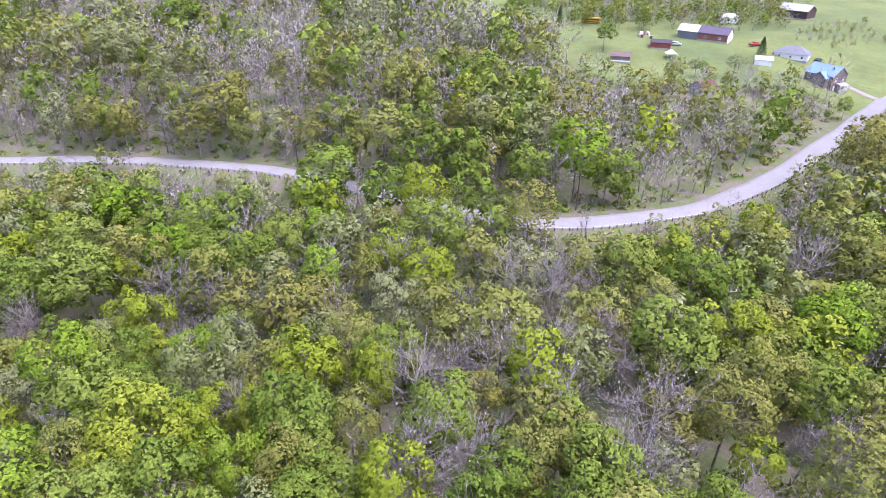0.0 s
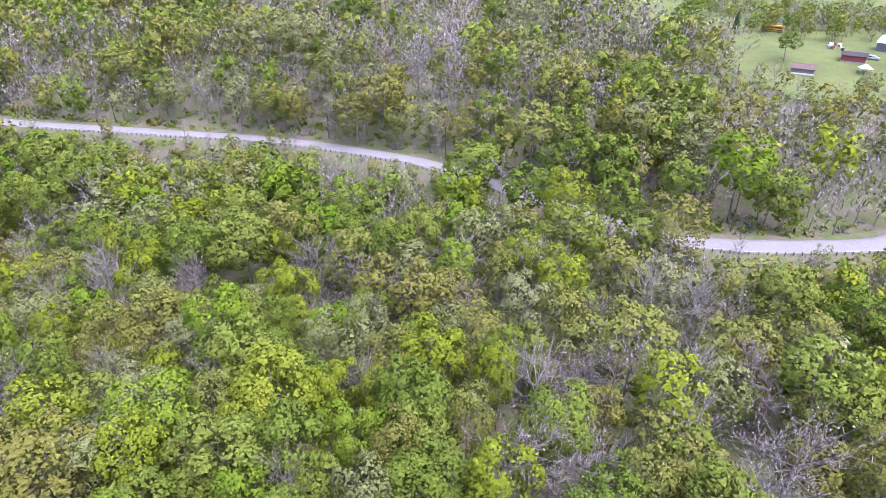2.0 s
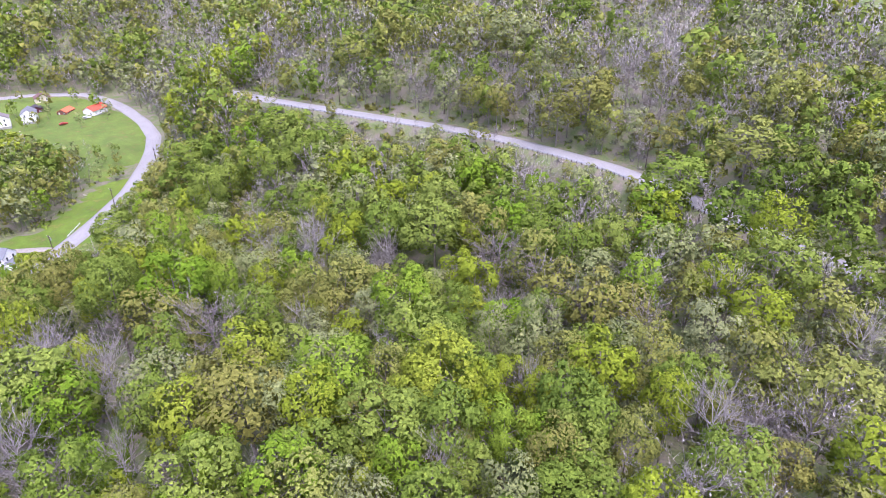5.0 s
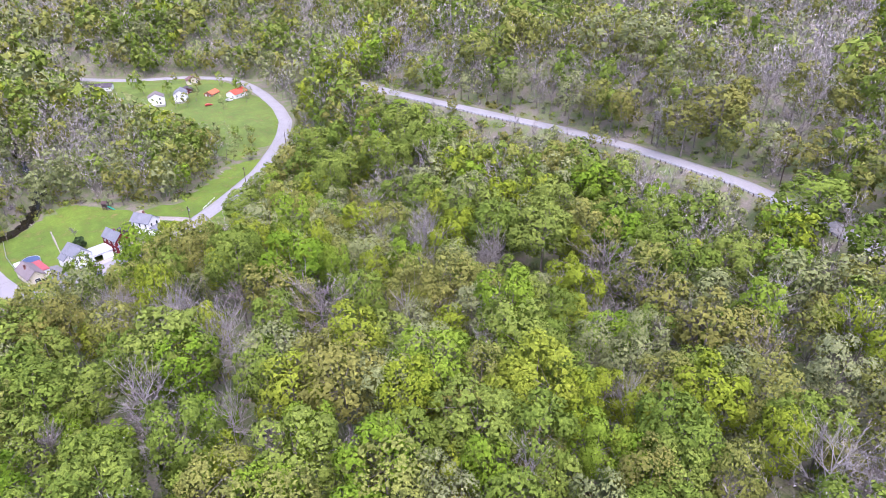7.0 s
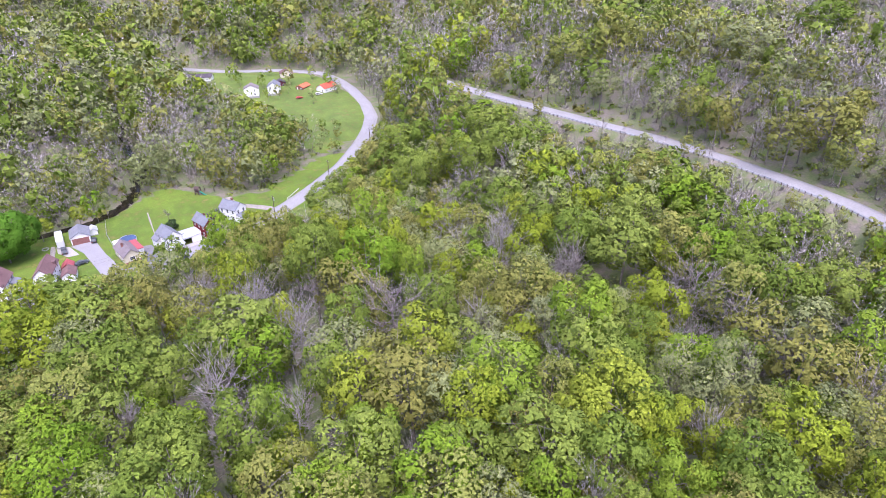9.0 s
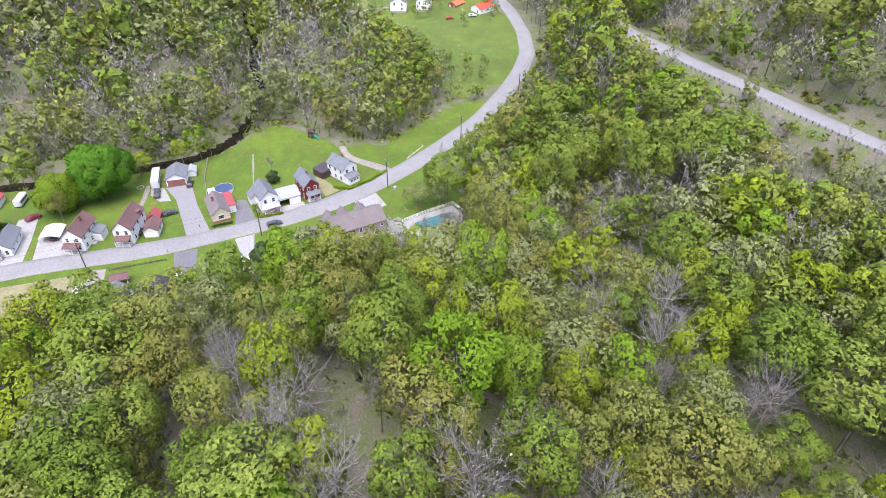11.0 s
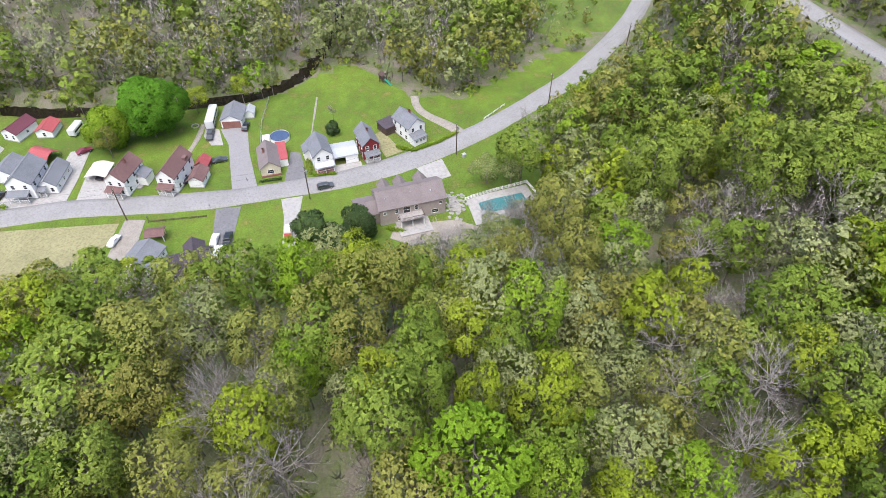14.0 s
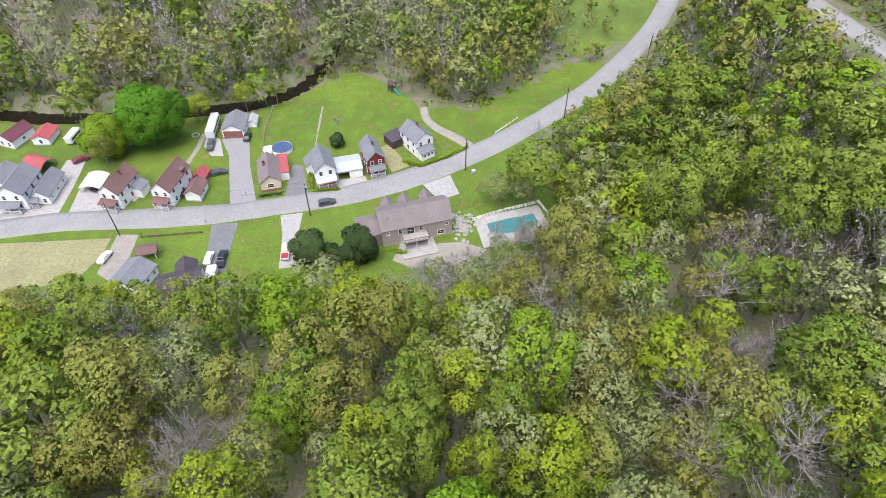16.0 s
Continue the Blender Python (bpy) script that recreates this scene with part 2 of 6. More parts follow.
# open grass: village gardens, the meadows up the valley, the farm on the bench
LAWNS = [
    [(-216, -130), (-282, -130), (-280, -60), (-272, -30), (-270, 25), (-281, 50), (-287, 62), (-276, 70), (-262, 80), (-258, 96), (-267, 112), (-280, 134), (-279, 150), (-262, 150), (-236, 108), (-224, 112), (-212, 110), (-194, 106), (-186, 92), (-176, 84), (-166, 66), (-168, 50), (-168, 38), (-173, 14), (-183, 2), (-184, -20), (-184, -70), (-190, -130)],
    [(-292, 153), (-285, 140), (-337, 132), (-356, 118), (-385, 118), (-403, 122), (-418, 112), (-450, 132), (-520, 112), (-505, 145), (-472, 193), (-440, 214), (-385, 211), (-350, 203), (-318, 186), (-296, 170)],
    [(-70, 362), (-40, 362), (-3, 340), (22, 326), (38, 306), (48, 290), (53, 266), (62, 250), (74, 238), (92, 250), (106, 240), (118, 244), (135, 246), (160, 228), (200, 250), (330, 300), (330, 520), (60, 560), (-90, 470)],
]


def part(name, bm, mat, parent=None, label=""):
    me = bpy.data.meshes.new(name)
    bm.to_mesh(me)
    bm.free()
    me.materials.append(mat)
    ob = new(name, me)
    ob.parent = parent
    return tagged(ob, label=label)


def tri_mesh(name, verts, tris, mats, index=None, attr=None, normals=None):
    """A mesh from arrays of corners and triangles."""
    me = bpy.data.meshes.new(name)
    verts, tris = np.asarray(verts, np.float32), np.asarray(tris, np.int32)
    me.vertices.add(len(verts))
    me.vertices.foreach_set("co", verts.ravel())
    me.loops.add(tris.size)
    me.loops.foreach_set("vertex_index", tris.ravel())
    me.polygons.add(len(tris))
    me.polygons.foreach_set("loop_start", np.arange(0, tris.size, 3, dtype=np.int32))
    for m in mats:
        me.materials.append(m)
    if index is not None:
        me.polygons.foreach_set("material_index", np.asarray(index, np.int32))
    if attr is not None:
        for key, values in attr.items():
            me.attributes.new(key, "FLOAT", "POINT").data.foreach_set("value", np.asarray(values, np.float32))
    me.update(calc_edges=True)
    if normals is not None:
        me.polygons.foreach_set("use_smooth", np.ones(len(tris), bool))
        me.normals_split_custom_set_from_vertices(np.asarray(normals, np.float32))
    return me


def grid_tris(nx, ny):
    i, j = np.meshgrid(np.arange(nx - 1), np.arange(ny - 1))
    a = (j * nx + i).ravel()
    return np.concatenate([np.stack([a, a + 1, a + nx + 1], 1), np.stack([a, a + nx + 1, a + nx], 1)])


# the ground sheet: grass in the open, leaf litter and undergrowth in the woods
grass_mask = np.zeros(MX.shape)
for poly in LAWNS:
    grass_mask[inside(MX, MY, poly)] = 1
# values above 1 mark distant grass that gets the haze-paled colour
grass_mask[inside(MX, MY, LAWNS[2])] = 2
grass_mask[inside(MX, MY, LAWNS[1])] = 1.3
GROUND, gn, gl, gb = material("ground_cover", 0.95, 0, 0.15)
attr = gn.new("ShaderNodeAttribute")
attr.attribute_name = "grass"
n_big, n_mid, n_small = noise_node(gn, gl, 0.03, 3), noise_node(gn, gl, 0.22, 5), noise_node(gn, gl, 2.2, 6)
lawn = ramp_node(gn, gl, n_mid.outputs[0], [(0.3, (0.17, 0.155, 0.055)), (0.42, (0.105, 0.145, 0.028)), (0.55, (0.105, 0.165, 0.026)), (0.7, (0.13, 0.19, 0.032))])
tuft = ramp_node(gn, gl, n_small.outputs[0], [(0.3, (0.66, 0.68, 0.66)), (0.7, (1.22, 1.2, 1.12))])
# meadow grass, with the haze over distant fields put into its paler colour
meadow = ramp_node(gn, gl, n_mid.outputs[0], [(0.3, (0.145, 0.15, 0.062)), (0.5, (0.14, 0.178, 0.066)), (0.7, (0.16, 0.20, 0.085))])
haze_mix = ramp_node(gn, gl, attr.outputs["Fac"], [(0.0, (0, 0, 0)), (0.5, (0, 0, 0)), (1.0, (1, 1, 1))])
half = gn.new("ShaderNodeMath")
half.operation = "MULTIPLY"
half.inputs[1].default_value = 0.5
gl.new(attr.outputs["Fac"], half.inputs[0])
gl.new(half.outputs[0], haze_mix.inputs[0])
lawn_c = mix_node(gn, gl, "MIX", haze_mix.outputs[0], lawn.outputs[0], meadow.outputs[0])
blotch = ramp_node(gn, gl, n_big.outputs[0], [(0.35, (0.80, 0.83, 0.85)), (0.65, (1.16, 1.1, 1.0))])
lawn_c = mix_node(gn, gl, "MULTIPLY", 1.0, lawn_c, blotch.outputs[0])
lawn_c = mix_node(gn, gl, "MULTIPLY", 1.0, lawn_c, tuft.outputs[0])
litter = ramp_node(gn, gl, n_mid.outputs[0], [(0.25, (0.19, 0.165, 0.145)), (0.42, (0.17, 0.152, 0.12)), (0.54, (0.135, 0.15, 0.075)), (0.72, (0.10, 0.145, 0.045))])
litter_c = mix_node(gn, gl, "MULTIPLY", 1.0, litter.outputs[0], tuft.outputs[0])
add = gn.new("ShaderNodeMath")
add.operation = "MULTIPLY_ADD"
gl.new(n_mid.outputs[0], add.inputs[0])
add.inputs[1].default_value = 0.8
gl.new(attr.outputs["Fac"], add.inputs[2])
edge = ramp_node(gn, gl, add.outputs[0], [(0.80, (0, 0, 0)), (0.95, (1, 1, 1))])
gl.new(mix_node(gn, gl, "MIX", edge.outputs[0], litter_c, lawn_c), gb.inputs["Base Color"])
bump(gn, gl, gb, n_small.outputs[0], 0.5, 0.15)
ground_ob = new("ground", tri_mesh("ground", np.stack([MX.ravel(), MY.ravel(), GZ.ravel()], 1), grid_tris(len(GX), len(GY)), [GROUND], attr={"grass": grass_mask.ravel()}))
tagged(ground_ob, "hilly ground of green lawns, meadow and leaf-littered woodland floor", "ground", kind="structure")


def strip(name, line, half, mat, lift=0.1, label="", category="road", kind="structure", wobble=0.0, thick=0.25):
    """A paved ribbon with a rounded crown and an edge that goes into the ground."""
    p = smooth_line(line, 2.0, 4) if len(line[0]) == 3 else smooth_line([(*q, 0) for q in line], 2.0, 4)
    d = np.gradient(p[:, :2], axis=0)
    d /= np.linalg.norm(d, axis=1)[:, None]
    side = np.stack([-d[:, 1], d[:, 0]], 1)
    rng = np.random.RandomState(len(p))
    cross = ((-1.0, -thick), (-0.97, 0.0), (-0.5, 0.04), (0.0, 0.06), (0.5, 0.04), (0.97, 0.0), (1.0, -thick))
    rows = []
    wob = np.convolve(rng.randn(len(p) + 8), np.ones(9) / 9, "valid") * wobble
    for s, h in cross:
        w = half + (wob if abs(s) > 0.9 else 0)
        q = p[:, :2] + side * (s * w)[:, None] if np.ndim(w) else p[:, :2] + side * s * w
        z = np.maximum(ground(q[:, 0], q[:, 1]), ground(p[:, 0], p[:, 1]) - 0.3) + lift + h
        rows.append(np.column_stack([q, z]))
    n, k = len(p), len(cross)
    v = np.stack(rows, 1).reshape(-1, 3)
    return tagged(new(name, tri_mesh(name, v, grid_tris(k, n), [mat])), label, category, kind=kind)


strip("road", VILLAGE_ROAD, 4.0, ASPHALT, 0.12, "weathered pale grey asphalt village road", wobble=0.3)
strip("road", UPPER_ROAD, 3.7, ASPHALT, 0.12, "pale grey asphalt hillside road with worn edges", wobble=0.35)
p = smooth_line(CREEK, 3.0)
cv = []
for k in (-1, 1):
    d = np.gradient(p[:, :2], axis=0)
    d /= np.linalg.norm(d, axis=1)[:, None]
    cv.append(np.column_stack([p[:, 0] - k * d[:, 1] * 4.6, p[:, 1] + k * d[:, 0] * 4.6, p[:, 2] + 0.15]))
tagged(new("water", tri_mesh("water", np.stack(cv, 1).reshape(-1, 3), grid_tris(2, len(p)), [WATER])), "dark slow creek water between wooded banks", "creek", kind="structure")

# ---- trees ----


def limb(a, b, r0, r1):
    """A three-sided tapered branch: corners and triangles."""
    a, b = np.asarray(a, float), np.asarray(b, float)
    ax = b - a
    u = np.cross(ax, (0.3, 0.5, 0.8) if abs(ax[2]) > 0.9 * np.linalg.norm(ax) else (0, 0, 1))
    u /= np.linalg.norm(u) + 1e-9
    w = np.cross(ax, u)
    w /= np.linalg.norm(w) + 1e-9
    ring = [math.cos(k) * u + math.sin(k) * w for k in (0, 2.094, 4.189)]
    v = [a + r0 * q for q in ring] + [b + r1 * q for q in ring]
    t = []
    for k in range(3):
        n = (k + 1) % 3
        t += [(k, n, n + 3), (k, n + 3, k + 3)]
    return np.array(v), np.array(t)


def gather(pieces):
    vs, ts, n = [], [], 0
    for v, t in pieces:
        vs.append(v)
        ts.append(np.asarray(t) + n)
        n += len(v)
    return np.concatenate(vs), np.concatenate(ts)


def leaf_tris(centres, normals, size, rng, thin=1.1, soft=None):
    """One small three-cornered leaf cluster at every centre."""
    n = len(centres)
    t = np.cross(normals, rng.randn(n, 3))
    t /= np.linalg.norm(t, axis=1)[:, None] + 1e-9
    b = np.cross(normals, t)
    s = size * (0.65 + 0.75 * rng.rand(n, 1) ** 1.4)
    if soft is not None:
        b = np.where((np.einsum("ij,ij->i", normals, soft) < 0)[:, None], -b, b)
    v = np.stack([centres + t * s * 0.62, centres - t * s * 0.4 + b * s * thin * 0.5, centres - t * s * 0.4 - b * s * thin * 0.5], 1).reshape(-1, 3)
    return v, np.arange(3 * n).reshape(-1, 3)


def twig_tris(starts, ends, width, rng):
    n = len(starts)
    d = ends - starts
    s = np.cross(d, rng.randn(n, 3))
    s *= width / (np.linalg.norm(s, axis=1)[:, None] + 1e-9)
    return np.stack([starts + s, starts - s, ends], 1).reshape(-1, 3), np.arange(3 * n).reshape(-1, 3)


def make_tree(rng, height, radius, leaves, leaf, twigs, twig_w, limbs=9, lobes=18, trunk_r=0.28, forks=3, inner=0, rise=1.15, reach_out=0.28, deep=0.40):
    """Trunk with limbs that climb into the lobes of an uneven crown of leaf clusters and twigs: (trunk, crown)."""
    rz = min(deep * height, rise * radius)
    cz = height - rz
    lean = rng.randn(2) * 0.025 * height
    mid = np.array([lean[0] * 0.4 + rng.randn() * 0.2, lean[1] * 0.4 + rng.randn() * 0.2, cz - 0.75 * rz])
    top = np.array([lean[0], lean[1], cz + 0.55 * rz])
    wood = [limb((0, 0, -1.0), mid, trunk_r, trunk_r * 0.75), limb(mid, top, trunk_r * 0.75, trunk_r * 0.15)]
    way, lob = rng.rand() * 6.283, []
    for k in range(lobes):
        up = -0.75 + 1.7 * (k + 0.6 * rng.rand()) / lobes
        a = k * 2.4 + rng.rand() * 0.9
        sway = 1 + 0.24 * math.sin(a + way) + 0.15 * math.sin(3 * a + 5 * way)
        ring = math.sqrt(max(0.04, 1 - min(1.0, abs(up)) ** 2)) * (0.62 + 0.24 * rng.rand()) * sway
        r = radius * (0.24 + 0.20 * rng.rand()) * (1 + 3.0 / lobes)
        lob.append((np.array([math.cos(a) * radius * ring, math.sin(a) * radius * ring, cz + up * rz * 0.78]), r, up))
    tips = []
    for k in range(limbs):
        c, r, up = lob[(k * 5) % lobes]
        f = 0.1 + 0.75 * (c[2] - mid[2]) / max(1.0, top[2] - mid[2]) * (0.4 + 0.3 * rng.rand())
        s = mid + (top - mid) * min(0.9, max(0.0, f))
        e = s + (c - s) * 0.6 + np.array([0, 0, -0.05 * radius])
        wood.append(limb(s, e, trunk_r * 0.42, trunk_r * 0.2))
        for _ in range(forks):
            g = c + rng.randn(3) * r * 0.75 + np.array([0, 0, 0.35 * r])
            g[2] = min(g[2], height * 0.985)
            wood.append(limb(e, g, trunk_r * 0.18, trunk_r * 0.05))
            tips.append((e, g))
    crown, shade = [], []
    middle = np.array([0, 0, cz])
    cs, rs = np.array([l[0] for l in lob]), np.array([l[1] for l in lob])
    for count, size, near_in, spread, sink in ((leaves, leaf, 0.86, 0.26, 0.78), (inner, 2.1 * leaf, 0.66, 0.16, 0.5)):
        if not count:
            continue
        many = int(count * 2.3)
        pick = rng.choice(lobes, many, p=rs ** 2 / (rs ** 2).sum())
        out = (cs[pick] - middle) / np.array([radius, radius, rz])
        d = rng.randn(many, 3) + 0.9 * out + np.array([0, 0, 0.45])
        d /= np.linalg.norm(d, axis=1)[:, None]
        pos = cs[pick] + d * (rs[pick] * (near_in + spread * rng.rand(many) ** 1.3))[:, None]
        hid = np.zeros(many, bool)
        for c, r in zip(cs, rs):
            hid |= np.linalg.norm(pos - c, axis=1) < sink * r
        order = np.nonzero(~hid)[0][:count]
        pos, d, out = pos[order], d[order], out[order]
        nrm = 0.9 * d + 0.55 * rng.randn(len(pos), 3) + np.array([0, 0, 0.35])
        nrm /= np.linalg.norm(nrm, axis=1)[:, None]
        soft = 0.85 * d + 0.6 * out + 0.22 * nrm
        soft /= np.linalg.norm(soft, axis=1)[:, None]
        crown.append(leaf_tris(pos, nrm, size, rng, 1.05, soft))
        shade.append(np.repeat(soft, 3, 0))
    if twigs:
        e = np.array([t[0] for t in tips])
        g = np.array([t[1] for t in tips])
        pick = rng.randint(0, len(tips), twigs)
        f = rng.rand(twigs, 1) ** 0.7
        s = e[pick] * (1 - f) + g[pick] * f
        away = (s - np.array([lean[0], lean[1], cz - 0.8 * rz])) / radius
        away /= np.linalg.norm(away, axis=1)[:, None] + 1e-9
        d = away + 0.55 * rng.randn(twigs, 3) + np.array([0, 0, 0.3])
        d /= np.linalg.norm(d, axis=1)[:, None]
        crown.append(twig_tris(s, s + d * radius * (0.08 + reach_out * rng.rand(twigs, 1)), twig_w, rng))
        n = 0.7 * away + 0.6 * rng.randn(twigs, 3) + np.array([0, 0, 0.7])
        shade.append(np.repeat(n / np.linalg.norm(n, axis=1)[:, None], 3, 0))
    return gather(wood), (*gather(crown), np.concatenate(shade))


def conifer(rng, height, radius, leaves, leaf):
    wood = [limb((0, 0, -0.5), (0, 0, height * 0.96), 0.2, 0.03)]
    f = rng.rand(leaves) ** 0.75
    a = rng.rand(leaves) * 6.283
    tier = 0.82 + 0.18 * np.sin(f * 40 + a * 2)
    r = radius * (1 - f) ** 0.8 * tier * (0.55 + 0.45 * rng.rand(leaves) ** 0.5) + 0.1
    pos = np.stack([np.cos(a) * r, np.sin(a) * r, height * (0.06 + 0.92 * f)], 1)
    nrm = np.stack([np.cos(a), np.sin(a), 0.9 + 0 * a], 1) + 0.4 * rng.randn(leaves, 3)
    nrm /= np.linalg.norm(nrm, axis=1)[:, None]
    return gather(wood), (*leaf_tris(pos, nrm, leaf, rng, soft=nrm), np.repeat(nrm, 3, 0))


# form of every kind: height, crown radius, share of leaves, leaf size, share of twigs, share of inner leaves
FORM = {
    "green": (20, 5.0, 0.84, 1.0, 0.03, 0.13), "lime": (20, 5.0, 0.85, 1.0, 0.02, 0.13), "vivid": (20, 5.0, 0.85, 1.0, 0.02, 0.13),
    "olive": (20, 5.0, 0.80, 0.94, 0.10, 0.10), "pale": (20, 5.0, 0.78, 0.9, 0.14, 0.08), "bare": (20, 5.0, 0.22, 0.42, 0.8, 0.0), "dark": (11, 3.4, 1.0, 0.8, 0.0, 0.0)}


def form_tree(kind, rng, tris, leaf, twig_w):
    h, r, lf, ls, tw, deep_in = FORM[kind]
    near = tris > 1000
    if kind == "dark":
        return conifer(rng, h, r, int(tris * 0.9), leaf * 0.9)
    bare = kind == "bare"
    if bare and near:
        lf, ls, tw = 0.08, 0.4, 0.92
    return make_tree(rng, h, r, int(tris * lf), leaf * ls, int(tris * tw), twig_w * (1.0 if bare else 0.8), limbs=(17 if bare else 7) if near else (9 if bare else 4),
                     lobes=rng.randint(15, 22) if near else 12, forks=(6 if bare else 2) if near else (3 if bare else 1), trunk_r=(0.2 if bare else 0.26) if near else 0.22,
                     inner=int(tris * deep_in), rise=1.3 if near else 1.75, reach_out=0.2 if near else 0.36, deep=0.4 if near else 0.46)


TREE_WORDS = {
    "green": ("leafy_tree", "broadleaf tree with fresh green spring leaves on the wooded slope"),
    "lime": ("leafy_tree", "broad tree with bright yellow-green new leaves in the wood"),
    "vivid": ("leafy_tree", "full round tree with vivid green spring leaves"),
    "olive": ("budding_tree", "budding tree with thin olive-brown young leaves in the wood"),
    "pale": ("budding_tree", "blossoming small tree with pale greyish-green young leaves"),
    "bare": ("bare_tree", "leafless grey-brown tree with fine twigs in the wood"),
    "dark": ("evergreen_tree", "dense dark green evergreen tree"),
}
NEAR = {}
for kind in FORM:
    NEAR[kind] = []
    for k in range(12):
        rng = np.random.RandomState(100 * len(kind) + k * 7 + ord(kind[0]))
        fine = k < 6
        tr, cr = form_tree(kind, rng, 2400 if fine else 1250, 0.41 if fine else 0.56, 0.024 if fine else 0.036)
        bark = PALE_BARK if kind == "bare" and k % 2 == 0 else BARK
        NEAR[kind].append((tri_mesh("trunk", *tr, [bark]), tri_mesh("crown", cr[0], cr[1], [LEAVES[kind]], normals=cr[2])))


def tree(kind, x, y, size=1.0, turn=0.0, variant=0, wide=1.0, label=""):
    name, words = TREE_WORDS[kind]
    root = tagged(new(name), label or words, "tree", group=name.replace("_", " ") + "s of the wooded slope")
    tr, cr = NEAR[kind][variant % 12]
    for nm, me in (("trunk", tr), ("crown", cr)):
        o = new(nm, me)
        o.parent = root
    root.matrix_world = pose(x, y, float(ground(x, y)), 0, 0, turn) @ Matrix.Diagonal((size * wide, size * wide, size, 1))
    return root


def far_mix(kind, tris, leaf, twig_w, count=5):
    out = []
    for k in range(count):
        rng = np.random.RandomState(17 * k + ord(kind[1]))
        (tv, tt), (cv, ct, cn) = form_tree(kind, rng, tris, leaf, twig_w)
        if kind != "bare" or tris < 200:
            k = 12 if tris > 200 else 6
            tv, tt = tv[:k], tt[:k]
        out.append((np.concatenate([tv, cv]), np.concatenate([tt, ct + len(tv)]), len(tt), np.concatenate([np.zeros((len(tv), 3)), cn])))
    return out


def bush_mix(tris, leaf):
    """Low shrubs: a dome of leaf clusters, or of twigs where they are bare."""
    out = {}
    for kind in FORM:
        out[kind] = []
        for k in range(5):
            rng = np.random.RandomState(23 * k + ord(kind[0]))
            d = rng.randn(tris, 3)
            d /= np.linalg.norm(d, axis=1)[:, None]
            d[:, 2] = np.abs(d[:, 2])
            knob = 1 + 0.3 * np.sin(3 * np.arctan2(d[:, 1], d[:, 0]) + k) + 0.25 * rng.randn(tris)
            pos = d * (np.array([1.0, 1.0, 0.85]) * (0.75 * knob)[:, None])
            if kind == "bare":
                v, t = twig_tris(pos * 0.25, pos * 1.15 + (0, 0, 0.15), 0.035, rng)
            else:
                v, t = leaf_tris(pos, d + 0.7 * rng.randn(tris, 3), leaf, rng)
            n = np.repeat(d + 0.35 * rng.randn(tris, 3) + (0, 0, 0.4), 3, 0)
            out[kind].append((v, t, 0, n / np.linalg.norm(n, axis=1)[:, None]))
    return out


KINDS = list(FORM)


def wood_mass(name, label, trees, mix):
    """Many trees that stay far off, joined into one."""
    vs, ts, mi, tone, ns, n = [], [], [], [], [], 0
    for kind, x, y, z, size, turn, t in trees:
        v, f, nt, nn = mix[kind][int(turn * 100) % 5]
        c, s = math.cos(turn), math.sin(turn)
        rot = np.array([[c, s, 0], [-s, c, 0], [0, 0, 1]])
        ns.append(nn @ rot)
        vs.append((v @ rot) * size + (x, y, z))
        ts.append(f + n)
        i = np.full(len(f), KINDS.index(kind) + 1)
        i[:nt] = 0
        mi.append(i)
        tone.append(np.full(len(v), t))
        n += len(v)
    me = tri_mesh(name, np.concatenate(vs), np.concatenate(ts), [BARK] + [WOODS[k] for k in KINDS], np.concatenate(mi), {"tone": np.concatenate(tone)}, np.concatenate(ns))
    return tagged(new(name, me), label, "woodland", kind="stuff")


def trees_of(tris, leaf, twig_w):
    return {k: far_mix(k, tris, leaf, twig_w) for k in KINDS}


# trees that stand out: x, y, height, crown radius
STANDOUT = []
STANDOUT.append(("vivid", [(-134, 77, 27, 5.2), (-110, 63, 25, 6.5), (-147, 43, 23, 4.5), (-158, 107, 16, 5.4), (-197, 175, 10, 7.9), (-131, 42, 17, 2.9), (-108, 72, 22, 3.6), (-117, 83, 17, 3.1), (-105, 93, 22, 4.9), (-93, 30, 22, 5.2), (-85, -3, 22, 5.7), (-56, 24, 21, 4.7), (-63, 34, 20, 4.0), (-30, 63, 19, 3.4), (-39, 48, 19, 3.7), (-26, 117, 21, 4.7), (38, 167, 25, 7.6), (75, 99, 23, 6.4)]))
STANDOUT.append(("lime", [(-119, 66, 23, 3.1), (-151, 52, 21, 4.2), (-120, 76, 25, 4.9), (-120, 119, 22, 4.0), (-120, 36, 23, 4.3), (-105, 82, 22, 3.9), (-105, 108, 22, 5.3), (-106, 115, 22, 4.7), (-103, 38, 20, 4.2), (-74, 39, 21, 4.9), (-57, 50, 22, 5.3), (-23, 85, 22, 5.9), (-46, 69, 23, 6.6), (-44, 60, 21, 4.5), (-38, 69, 20, 3.8), (-30, 75, 18, 2.9), (-11, 84, 20, 4.0), (-3, 116, 22, 5.5), (-6, 150, 23, 6.2), (56, 94, 22, 5.6), (76, 137, 20, 4.0)]))
